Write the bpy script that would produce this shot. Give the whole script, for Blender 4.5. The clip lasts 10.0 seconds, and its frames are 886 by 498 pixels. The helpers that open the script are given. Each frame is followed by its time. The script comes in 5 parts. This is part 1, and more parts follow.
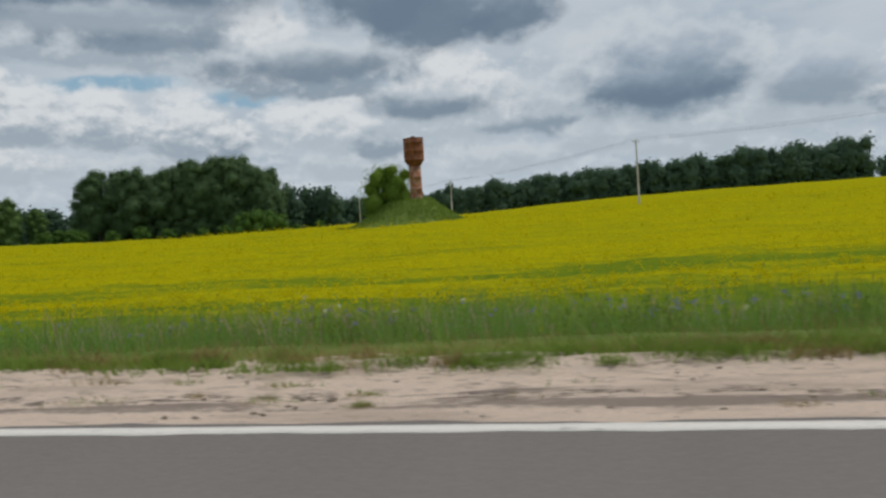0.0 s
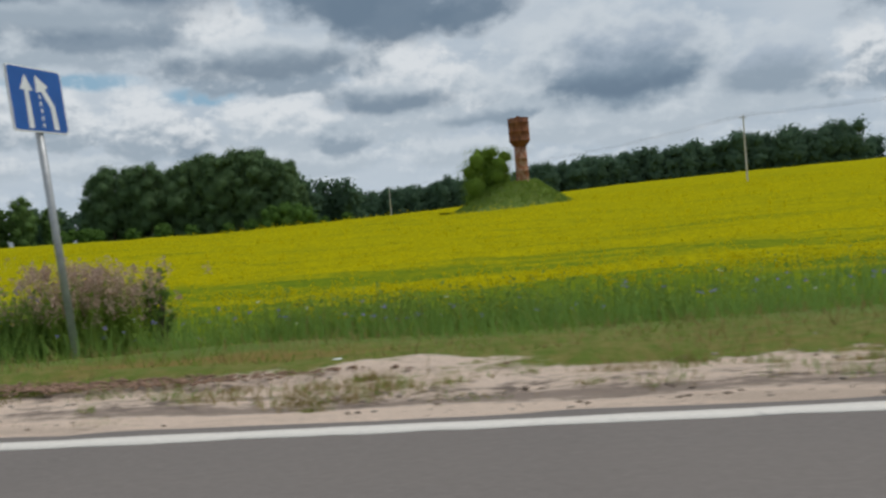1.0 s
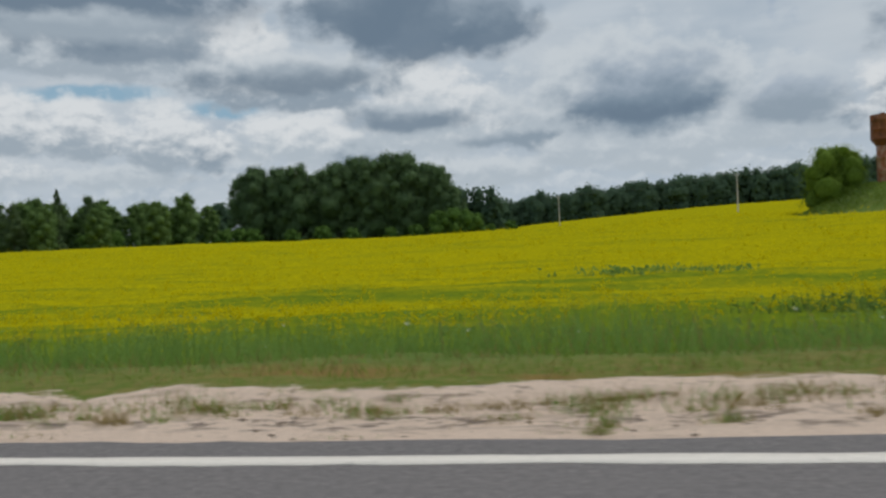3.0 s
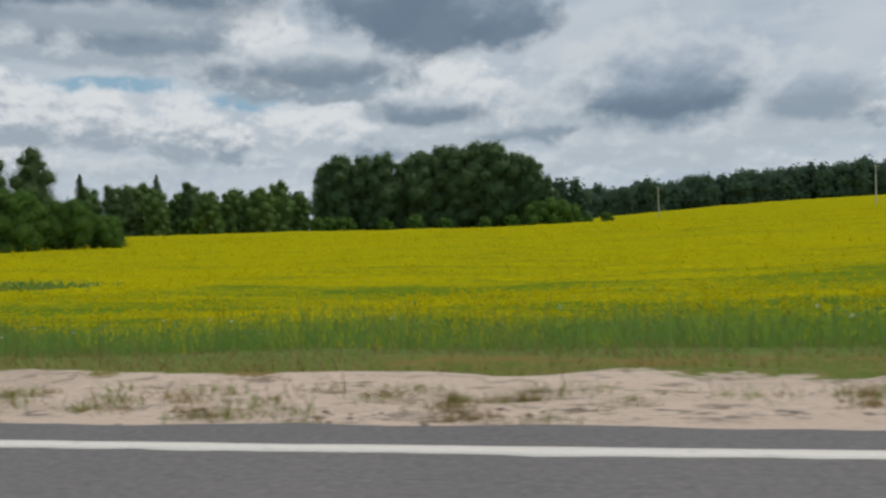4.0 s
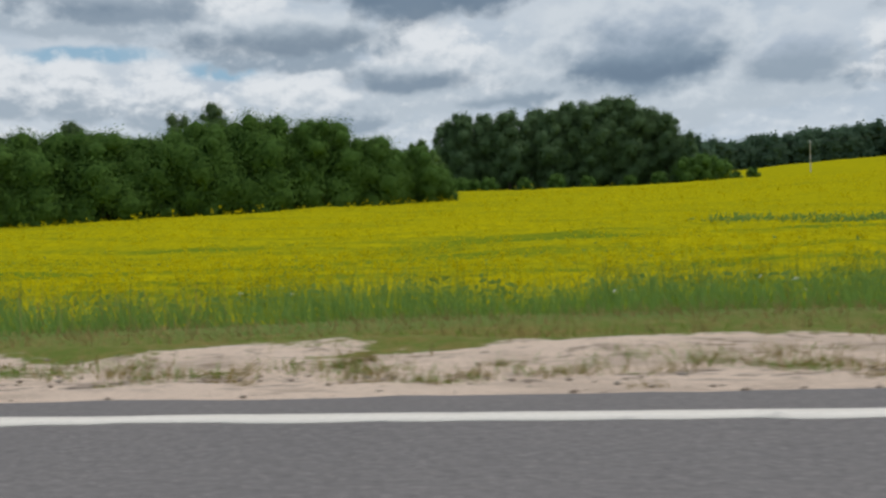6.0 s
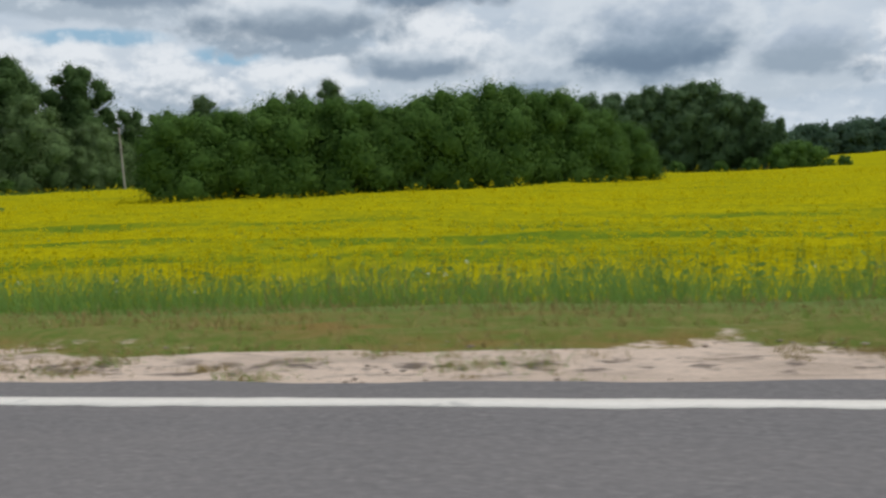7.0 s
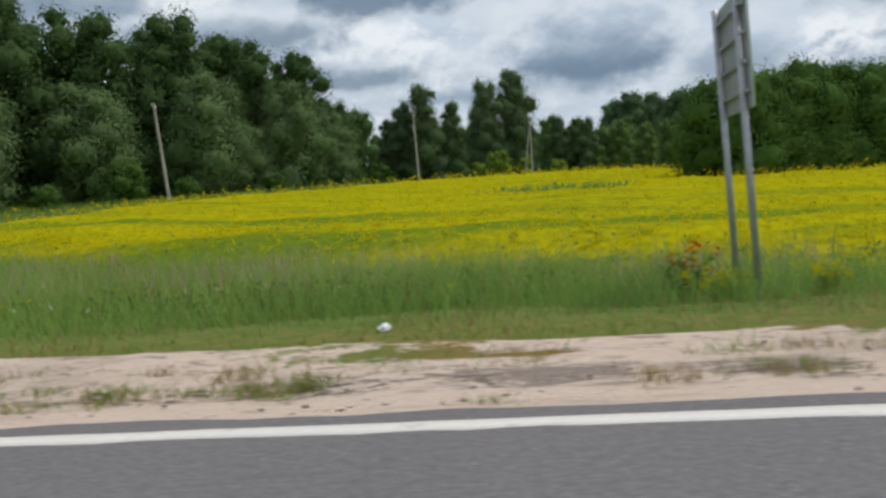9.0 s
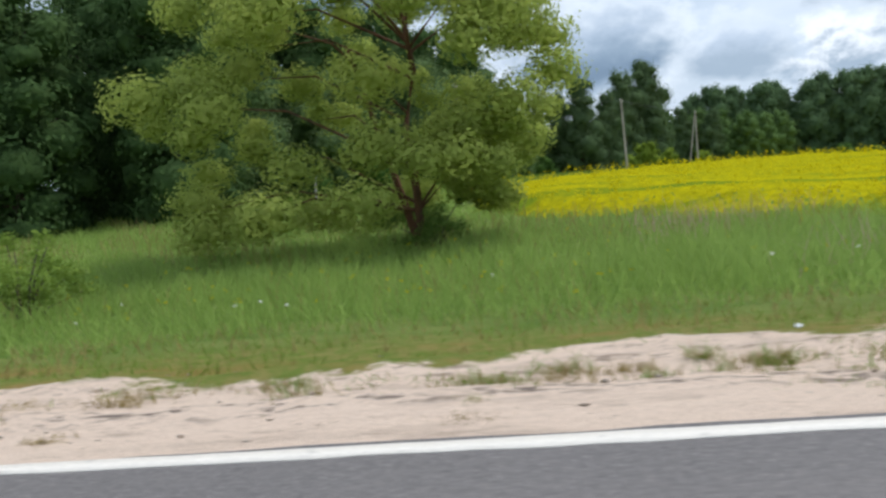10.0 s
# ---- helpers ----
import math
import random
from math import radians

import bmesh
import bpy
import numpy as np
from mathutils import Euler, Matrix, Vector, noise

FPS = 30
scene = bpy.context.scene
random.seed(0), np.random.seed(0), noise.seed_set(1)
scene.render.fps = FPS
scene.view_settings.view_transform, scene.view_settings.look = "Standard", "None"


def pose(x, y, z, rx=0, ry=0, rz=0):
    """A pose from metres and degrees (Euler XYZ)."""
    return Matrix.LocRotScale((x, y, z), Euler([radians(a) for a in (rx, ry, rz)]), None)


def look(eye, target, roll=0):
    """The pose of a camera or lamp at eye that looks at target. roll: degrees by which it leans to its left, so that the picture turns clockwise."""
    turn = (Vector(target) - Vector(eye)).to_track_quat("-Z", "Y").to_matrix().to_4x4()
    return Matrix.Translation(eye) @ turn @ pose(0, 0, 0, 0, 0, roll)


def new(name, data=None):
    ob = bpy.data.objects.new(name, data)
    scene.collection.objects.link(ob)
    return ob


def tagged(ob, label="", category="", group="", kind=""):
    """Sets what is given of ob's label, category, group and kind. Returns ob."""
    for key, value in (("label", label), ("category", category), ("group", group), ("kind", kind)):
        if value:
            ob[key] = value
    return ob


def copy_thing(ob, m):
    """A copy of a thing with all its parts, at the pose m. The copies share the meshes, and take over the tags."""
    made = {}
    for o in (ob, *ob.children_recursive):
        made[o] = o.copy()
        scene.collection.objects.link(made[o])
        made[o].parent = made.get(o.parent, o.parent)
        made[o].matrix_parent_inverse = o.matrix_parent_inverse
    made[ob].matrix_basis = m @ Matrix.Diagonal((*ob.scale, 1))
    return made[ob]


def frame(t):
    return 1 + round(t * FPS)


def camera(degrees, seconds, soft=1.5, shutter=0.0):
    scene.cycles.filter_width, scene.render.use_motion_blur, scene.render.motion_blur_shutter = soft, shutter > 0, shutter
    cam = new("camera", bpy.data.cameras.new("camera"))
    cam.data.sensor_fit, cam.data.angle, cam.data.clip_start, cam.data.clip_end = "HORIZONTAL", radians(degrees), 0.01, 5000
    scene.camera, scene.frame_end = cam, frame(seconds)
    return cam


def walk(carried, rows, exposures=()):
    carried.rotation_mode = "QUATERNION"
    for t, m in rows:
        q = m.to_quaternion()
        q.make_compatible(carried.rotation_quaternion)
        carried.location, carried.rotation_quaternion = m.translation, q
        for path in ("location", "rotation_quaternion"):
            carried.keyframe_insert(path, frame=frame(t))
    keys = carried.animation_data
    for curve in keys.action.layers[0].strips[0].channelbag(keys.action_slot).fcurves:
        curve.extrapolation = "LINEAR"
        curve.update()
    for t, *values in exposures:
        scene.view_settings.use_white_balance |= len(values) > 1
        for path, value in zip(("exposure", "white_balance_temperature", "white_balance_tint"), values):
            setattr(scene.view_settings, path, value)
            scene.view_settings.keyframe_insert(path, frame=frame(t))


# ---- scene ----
# ---- camera: carried past the verge, looking out to the side of the road ----
cam = camera(62.47, 10.0, soft=2.6, shutter=0.05)
walk(cam, [
    (0, pose(0.07, -0.268, 1.247, 87.69, 3.65, 10.66)),
    (0.5, pose(-11.18, -0.295, 1.247, 87.25, 4.09, 9.34)),
    (1, pose(-21.66, -0.180, 1.247, 87.03, 5.06, 7.86)),
    (1.5, pose(-33.87, -0.070, 1.247, 87.01, 6.00, 7.13)),
    (2, pose(-45.13, 0.002, 1.247, 87.88, 5.33, 7.38)),
    (2.5, pose(-56.91, 0.073, 1.247, 88.70, 3.95, 8.14)),
    (4, pose(-92.73, -0.006, 1.247, 88.24, 2.53, 10.45)),
    (4.5, pose(-104.48, -0.043, 1.247, 87.74, 2.15, 10.52)),
    (5, pose(-116.70, -0.100, 1.247, 86.93, 2.48, 9.96)),
    (6.5, pose(-151.54, 0.040, 1.247, 85.20, 3.60, 8.98)),
    (7, pose(-163.25, -0.025, 1.247, 84.77, 2.68, 9.48)),
    (7.5, pose(-174.42, 0.090, 1.247, 84.76, 2.90, 9.33)),
    (8, pose(-186.88, 0.125, 1.247, 84.58, 3.43, 7.36)),
    (8.5, pose(-198.76, 0.243, 1.247, 84.85, 3.62, 5.74)),
    (9, pose(-209.30, 0.237, 1.247, 85.16, 3.97, 5.30)),
    (9.5, pose(-222.19, 0.330, 1.247, 85.33, 4.18, 4.88)),
    (10, pose(-233.72, 0.445, 1.247, 85.66, 5.16, 5.45)),
], exposures=[(0, -0.13, 6600, 11), (1.5, -0.05, 6500, 11), (2.2, -0.14, 6620, 11), (4.5, -0.06, 6620, 11), (7, 0.10, 6500, 12), (8.5, 0.19, 6500, 12), (9.3, 0.20, 6420, 12), (9.6, 0.26, 6320, 12), (10, 0.56, 6220, 12)])

# ---- world, sun ----
SUN_FROM = Vector((0.70, 0.22, 1.25)).normalized()
sun = new("sun", bpy.data.lights.new("sun", "SUN"))
sun.data.energy, sun.data.angle, sun.data.color = 1.9, radians(9), (1.0, 0.955, 0.88)
sun.matrix_world = look((0, 0, 60), Vector((0, 0, 60)) - SUN_FROM)

world = bpy.data.worlds.new("cloudy_sky")
scene.world = world
world.use_nodes = True
WN, WL = world.node_tree.nodes, world.node_tree.links
WN.clear()


def wmath(op, a, b=None, c=None, clamp=False):
    n = WN.new("ShaderNodeMath")
    n.operation, n.use_clamp = op, clamp
    for k, v in enumerate((a, b, c)):
        if v is None:
            continue
        if isinstance(v, (int, float)):
            n.inputs[k].default_value = v
        else:
            WL.new(v, n.inputs[k])
    return n.outputs[0]


def wmix(fac, a, b):
    n = WN.new("ShaderNodeMix")
    n.data_type = "RGBA"
    if isinstance(fac, float):
        n.inputs[0].default_value = fac
    else:
        WL.new(fac, n.inputs[0])
    for k, v in ((6, a), (7, b)):
        if isinstance(v, tuple):
            n.inputs[k].default_value = (*v, 1)
        else:
            WL.new(v, n.inputs[k])
    return n.outputs[2]


def wnoise(vec, scale, detail, rough=0.55):
    n = WN.new("ShaderNodeTexNoise")
    n.inputs["Scale"].default_value, n.inputs["Detail"].default_value = scale, detail
    n.inputs["Roughness"].default_value = rough
    WL.new(vec, n.inputs["Vector"])
    return n.outputs["Fac"], n.outputs["Color"]


def wramp(v, lo, hi):
    n = WN.new("ShaderNodeMapRange")
    n.interpolation_type = "SMOOTHSTEP"
    n.inputs[1].default_value, n.inputs[2].default_value = lo, hi
    WL.new(v, n.inputs[0])
    return n.outputs[0]


way = WN.new("ShaderNodeTexCoord").outputs["Generated"]
sep = WN.new("ShaderNodeSeparateXYZ")
WL.new(way, sep.inputs[0])
azim = wmath("MULTIPLY", wmath("ARCTAN2", sep.outputs[0], sep.outputs[1]), 57.2958)
elev = wmath("MULTIPLY", wmath("ARCSINE", sep.outputs[2]), 57.2958)
flat = WN.new("ShaderNodeCombineXYZ")
WL.new(wmath("MULTIPLY", azim, 0.7), flat.inputs[0])
WL.new(elev, flat.inputs[1])
sky = WN.new("ShaderNodeTexSky")
sky.sky_type, sky.sun_disc = "NISHITA", False
sky.sun_elevation, sky.sun_rotation = math.asin(SUN_FROM.z), math.atan2(SUN_FROM.x, SUN_FROM.y)
skyg = WN.new("ShaderNodeMix")
skyg.data_type, skyg.blend_type = "RGBA", "MULTIPLY"
skyg.inputs[0].default_value = 1.0
WL.new(sky.outputs[0], skyg.inputs[6])
skyg.inputs[7].default_value = (0.085, 0.085, 0.085, 1)
billow_f, billow_c = wnoise(flat.outputs[0], 0.30, 4, 0.5)
fine_f, _ = wnoise(flat.outputs[0], 0.55, 5, 0.5)


def wshift(vec, by):
    n = WN.new("ShaderNodeVectorMath")
    n.operation = "ADD"
    WL.new(vec, n.inputs[0])
    if isinstance(by, tuple):
        n.inputs[1].default_value = by
    else:
        WL.new(by, n.inputs[1])
    return n.outputs[0]


def wlumps(vec):
    """Rounded heads of cumulus in falling sizes: low in the middle of a head, high between heads."""
    n = WN.new("ShaderNodeTexVoronoi")
    n.voronoi_dimensions, n.feature, n.normalize = "2D", "SMOOTH_F1", True
    for socket, value in (("Scale", 0.62), ("Detail", 3.0), ("Roughness", 0.52), ("Lacunarity", 2.3), ("Smoothness", 0.45)):
        n.inputs[socket].default_value = value
    WL.new(vec, n.inputs["Vector"])
    return n.outputs["Distance"]


_, bend_c = wnoise(flat.outputs[0], 0.5, 3, 0.5)
heads = wshift(flat.outputs[0], bend_c)
crisp_f = wlumps(heads)
relief = wmath("SUBTRACT", wlumps(wshift(heads, (-0.12, 0.45, 0))), crisp_f)
veil_f, _ = wnoise(flat.outputs[0], 0.13, 4, 0.5)
streak = WN.new("ShaderNodeVectorMath")
streak.operation = "MULTIPLY"
streak.inputs[1].default_value = (0.35, 1.0, 1.0)
WL.new(flat.outputs[0], streak.inputs[0])
streak_f, _ = wnoise(streak.outputs[0], 0.5, 3, 0.45)
bsep = WN.new("ShaderNodeSeparateColor")
WL.new(billow_c, bsep.inputs[0])
az_j = wmath("ADD", azim, wmath("MULTIPLY", wmath("SUBTRACT", bsep.outputs[0], 0.5), 4.0))
el_j = wmath("ADD", elev, wmath("MULTIPLY", wmath("SUBTRACT", bsep.outputs[1], 0.5), 1.6))

# thin bright overcast in soft streaks, a little blue showing through
tone = wmix(wramp(streak_f, 0.30, 0.70), (0.42, 0.505, 0.59), (0.52, 0.595, 0.665))
tone = wmix(wmath("MULTIPLY", wramp(veil_f, 0.40, 0.62), 0.6), tone, (0.55, 0.615, 0.67))
tone = wmix(wmath("MULTIPLY", wramp(billow_f, 0.60, 0.72), 0.35), tone, skyg.outputs[2])
# faint small cumulus low over the horizon
low = wmath("MULTIPLY", wramp(elev, 1.0, 4.0), wmath("SUBTRACT", 1.0, wramp(elev, 7.5, 10.0)))
heap = wmath("MULTIPLY", low, wramp(wmath("SUBTRACT", billow_f, wmath("MULTIPLY", crisp_f, 0.8)), 0.10, 0.34))
puffs = wmix(wramp(relief, -0.16, 0.2), (0.40, 0.485, 0.565), (0.68, 0.73, 0.765))
tone = wmix(wmath("MULTIPLY", heap, 0.55), tone, puffs)
haze = wmath("MULTIPLY", wmath("SUBTRACT", 1.0, wramp(elev, -1.0, 6.5)), 0.55)
tone = wmix(haze, tone, (0.50, 0.595, 0.68))
# a grey cloud deck overhead, out of the camera's sight
deck = wmath("MULTIPLY", wramp(elev, 19, 28), wramp(veil_f, 0.38, 0.6))
tone = wmix(wmath("MULTIPLY", deck, 0.55), tone, (0.40, 0.43, 0.47))

DARK, MID, PALE, WHITE, BLUE = (0.150, 0.215, 0.290), (0.275, 0.350, 0.425), (0.45, 0.525, 0.59), (0.71, 0.755, 0.785), (0.26, 0.43, 0.57)
SOFTW = (0.585, 0.65, 0.70)
# heading, height of the base, half width, height over the base (degrees), colour of the base, colour of the top, how billowy
CLOUDS = [
    (-34.2, 11.0, 5.2, 0.8, BLUE, BLUE, 0.5), (-25.0, 10.1, 3.8, 1.0, BLUE, BLUE, 0.5),
    (-44.0, 9.5, 4.5, 3.0, MID, WHITE, 1.0), (-52, 8.5, 6, 4.5, DARK, WHITE, 1.0), (-60, 12, 9, 5, DARK, PALE, 0.6),
    (-41.0, 5.4, 3.6, 1.9, PALE, WHITE, 1.0), (-33.0, 4.9, 4.0, 1.3, PALE, SOFTW, 0.8), (-17.5, 4.6, 5.0, 1.7, PALE, SOFTW, 0.8), (-5.0, 4.2, 5.0, 1.6, PALE, SOFTW, 0.8), (7.5, 4.4, 5.0, 1.4, PALE, SOFTW, 0.8),
    (-39.4, 8.0, 3.6, 3.4, (0.34, 0.415, 0.485), WHITE, 1.0), (-34.9, 7.6, 3.0, 3.6, (0.34, 0.415, 0.485), WHITE, 1.0), (-29.6, 7.0, 3.9, 4.0, (0.34, 0.415, 0.485), WHITE, 1.0), (-26.2, 6.8, 2.1, 1.7, MID, WHITE, 1.0),
    (-22.0, 7.6, 2.9, 2.8, PALE, WHITE, 1.0), (-18.6, 6.9, 4.0, 3.6, PALE, WHITE, 1.0), (-15.0, 6.2, 3.2, 1.8, MID, PALE, 0.8),
    (-5.3, 8.0, 4.4, 3.8, PALE, SOFTW, 1.0), (-10.0, 8.5, 6.2, 6.2, PALE, WHITE, 1.0), (-11.0, 8.9, 6.0, 1.4, (0.20, 0.27, 0.345), PALE, 0.6),
    (-0.8, 7.1, 4.4, 3.0, MID, WHITE, 1.0), (-2.8, 6.9, 5.2, 1.0, MID, PALE, 0.6), (2.2, 5.6, 4.5, 1.8, PALE, SOFTW, 0.8), (10.6, 5.6, 5.0, 1.8, PALE, SOFTW, 0.8),
    (-24.0, 12.4, 5.0, 5.0, PALE, WHITE, 0.9), (-34.5, 13.4, 10.0, 3.4, (0.36, 0.435, 0.505), SOFTW, 0.8), (-31.5, 13.9, 7.0, 1.3, (0.235, 0.305, 0.38), (0.36, 0.435, 0.505), 0.6),
    (-19.8, 11.4, 9.0, 3.4, MID, SOFTW, 0.8), (-20.0, 12.1, 8.6, 1.6, (0.20, 0.265, 0.335), (0.34, 0.415, 0.485), 0.6),
    (-36.0, 17.3, 15.0, 7.0, DARK, DARK, 0.5), (-34.0, 15.4, 8.0, 1.4, (0.34, 0.415, 0.485), PALE, 0.6), (-14.5, 16.4, 5.5, 4.5, DARK, MID, 0.6), (-10.6, 15.0, 5.4, 5.0, DARK, DARK, 0.6), (-5.0, 15.1, 4.6, 4.0, DARK, MID, 0.6),
    (5.2, 8.8, 9.6, 6.4, PALE, SOFTW, 0.8), (12.4, 9.4, 2.6, 3.4, PALE, SOFTW, 0.9), (6.8, 8.7, 7.2, 4.4, (0.20, 0.275, 0.355), (0.36, 0.44, 0.53), 0.6), (6.4, 8.4, 5.6, 1.3, DARK, (0.20, 0.275, 0.355), 0.5),
    (16.2, 6.6, 5.0, 4.6, PALE, SOFTW, 0.8), (16.6, 7.4, 4.0, 2.8, MID, (0.40, 0.48, 0.57), 0.6),
    (23.5, 7.0, 4.0, 3.2, MID, WHITE, 1.0), (31, 11, 9, 5, DARK, MID, 0.6),
]
soft_w, crisp_w = wmath("SUBTRACT", fine_f, 0.5), wmath("SUBTRACT", crisp_f, 0.33)
for ca, ce, ra, re, base, top, curl in CLOUDS:
    u = wmath("DIVIDE", wmath("SUBTRACT", az_j, ca), ra)
    v = wmath("DIVIDE", wmath("SUBTRACT", el_j, ce), re)
    under = wmath("MULTIPLY", wmath("MINIMUM", v, 0.0), 2.0 if re > 2 else 1.3)
    over = wmath("MAXIMUM", v, 0.0)
    d = wmath("SQRT", wmath("ADD", wmath("MULTIPLY", u, u), wmath("ADD", wmath("MULTIPLY", over, over), wmath("MULTIPLY", under, under))))
    crisp = curl > 0.7
    puff = wmath("ADD", d, wmath("ADD", wmath("MULTIPLY", soft_w, 0.9 if crisp else 1.1), wmath("MULTIPLY", crisp_w, curl if crisp else 0.5)))
    mask = wmath("MULTIPLY", wmath("SUBTRACT", 1.0, wramp(puff, *((0.62, 1.06) if crisp else (0.45, 1.12)))), 0.94)
    shade = wmix(wramp(wmath("ADD", v, wmath("MULTIPLY", wmath("ADD", relief, wmath("MULTIPLY", soft_w, 0.6)), 1.5 if crisp else 0.6)), *((-0.3, 0.6) if crisp else (-0.1, 0.8))), base, top)
    tone = wmix(mask, tone, shade)
back = WN.new("ShaderNodeBackground")
WL.new(tone, back.inputs[0])
back.inputs[1].default_value = 1.0
outw = WN.new("ShaderNodeOutputWorld")
WL.new(back.outputs[0], outw.inputs[0])


# ---- materials ----
class Mat:
    """A node material that is built up in a few lines."""

    def __init__(self, name, rough=0.8, metal=0.0, spec=0.3):
        self.m = bpy.data.materials.new(name)
        self.m.use_nodes = True
        self.N, self.L = self.m.node_tree.nodes, self.m.node_tree.links
        self.b = self.N["Principled BSDF"]
        self.b.inputs["Roughness"].default_value, self.b.inputs["Metallic"].default_value = rough, metal
        self.b.inputs["Specular IOR Level"].default_value = spec
        self.pos = self.N.new("ShaderNodeTexCoord").outputs["Object"]

    def noise(self, scale, detail=4, rough=0.55, stretch=None, vec=None):
        n = self.N.new("ShaderNodeTexNoise")
        n.inputs["Scale"].default_value, n.inputs["Detail"].default_value, n.inputs["Roughness"].default_value = scale, detail, rough
        v = vec or self.pos
        if stretch:
            mp = self.N.new("ShaderNodeMapping")
            mp.inputs["Scale"].default_value = stretch
            self.L.new(v, mp.inputs[0])
            v = mp.outputs[0]
        self.L.new(v, n.inputs["Vector"])
        return n.outputs["Fac"]

    def math(self, op, a, b=None, c=None, clamp=False):
        n = self.N.new("ShaderNodeMath")
        n.operation, n.use_clamp = op, clamp
        for k, v in enumerate((a, b, c)):
            if v is None:
                continue
            if isinstance(v, (int, float)):
                n.inputs[k].default_value = v
            else:
                self.L.new(v, n.inputs[k])
        return n.outputs[0]

    def step(self, v, lo, hi):
        n = self.N.new("ShaderNodeMapRange")
        n.interpolation_type = "SMOOTHSTEP"
        n.inputs[1].default_value, n.inputs[2].default_value = lo, hi
        self.L.new(v, n.inputs[0])
        return n.outputs[0]

    def mix(self, fac, a, b):
        n = self.N.new("ShaderNodeMix")
        n.data_type = "RGBA"
        if isinstance(fac, float):
            n.inputs[0].default_value = fac
        else:
            self.L.new(fac, n.inputs[0])
        for k, v in ((6, a), (7, b)):
            if isinstance(v, tuple):
                n.inputs[k].default_value = (*v, 1)
            else:
                self.L.new(v, n.inputs[k])
        return n.outputs[2]

    def xyz(self):
        n = self.N.new("ShaderNodeSeparateXYZ")
        self.L.new(self.pos, n.inputs[0])
        return n.outputs

    def island(self):
        return self.N.new("ShaderNodeNewGeometry").outputs["Random Per Island"]

    def colour(self, c):
        if isinstance(c, tuple):
            self.b.inputs["Base Color"].default_value = (*c, 1)
        else:
            self.L.new(c, self.b.inputs["Base Color"])
        return self

    def bump(self, h, dist, strength=0.6):
        n = self.N.new("ShaderNodeBump")
        n.inputs["Distance"].default_value, n.inputs["Strength"].default_value = dist, strength
        self.L.new(h, n.inputs["Height"])
        self.L.new(n.outputs[0], self.b.inputs["Normal"])
        return self

    def thin(self, share, col):
        """Lets some light through, as leaves and petals do."""
        t = self.N.new("ShaderNodeBsdfTranslucent")
        self.L.new(col, t.inputs[0])
        mx = self.N.new("ShaderNodeMixShader")
        mx.inputs[0].default_value = share
        out = self.N["Material Output"]
        self.L.new(self.b.outputs[0], mx.inputs[1])
        self.L.new(t.outputs[0], mx.inputs[2])
        self.L.new(mx.outputs[0], out.inputs[0])
        return self


def leaf_mat(name, dark, light, share=0.3, rough=0.8, clumps=0.0):
    """Leaves or blades. clumps: relief of leaf tufts, in metres, with shade painted in their hollows."""
    k = Mat(name, rough, spec=0.04)
    c = k.mix(k.math("MULTIPLY_ADD", k.island(), 0.4, 0.25), dark, light)
    c = k.mix(k.math("MULTIPLY", k.step(k.noise(0.45, 3), 0.4, 0.65), 0.5), c, light)
    k.colour(c).thin(share, c)
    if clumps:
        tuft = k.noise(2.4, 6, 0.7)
        # hollows between tufts take a darker leaf colour that stands in for shade
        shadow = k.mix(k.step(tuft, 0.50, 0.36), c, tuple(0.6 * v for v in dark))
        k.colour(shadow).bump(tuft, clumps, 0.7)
    return k.m


def asphalt_mat():
    k = Mat("asphalt", 0.88, spec=0.2)
    grit, fine, mid, big = k.noise(170, 2, 0.6), k.noise(34, 4, 0.65), k.noise(13, 5, 0.7), k.noise(0.5, 4, stretch=(0.15, 1.6, 1))
    c = k.mix(k.step(grit, 0.32, 0.68), (0.138, 0.130, 0.131), (0.228, 0.217, 0.216))
    c = k.mix(k.math("MULTIPLY", k.step(fine, 0.54, 0.68), 0.8), c, (0.30, 0.285, 0.28))
    c = k.mix(k.math("MULTIPLY", k.step(fine, 0.46, 0.32), 0.6), c, (0.085, 0.080, 0.083))
    c = k.mix(k.math("MULTIPLY", k.step(mid, 0.48, 0.66), 0.45), c, (0.115, 0.108, 0.112))
    c = k.mix(k.math("MULTIPLY", k.step(big, 0.42, 0.7), 0.5), c, (0.21, 0.194, 0.19))
    spot = k.noise(23, 5, 0.7, stretch=(0.75, 1, 1))
    c = k.mix(k.math("MULTIPLY", k.step(spot, 0.52, 0.64), 0.2), c, (0.095, 0.085, 0.083))
    c = k.mix(k.math("MULTIPLY", k.step(spot, 0.46, 0.36), 0.35), c, (0.29, 0.265, 0.25))
    x, y, z = k.xyz()
    old = k.math("ADD", k.step(x, -75, -35), k.math("MULTIPLY", k.math("SUBTRACT", big, 0.5), 0.8))
    c = k.mix(k.math("MULTIPLY", k.step(old, 0.2, 1.0), 0.6), c, (0.215, 0.186, 0.163))
    return k.colour(c).bump(k.math("ADD", grit, fine), 0.003, 0.25).m


def paint_mat():
    k = Mat("road_paint", 0.62, spec=0.3)
    c = k.mix(k.step(k.noise(60, 4), 0.3, 0.75), (0.75, 0.71, 0.645), (0.61, 0.58, 0.53))
    c = k.mix(k.math("MULTIPLY", k.step(k.noise(4, 5, 0.65), 0.58, 0.72), 0.6), c, (0.33, 0.32, 0.31))
    return k.colour(c).bump(k.noise(120, 2), 0.003, 0.4).m


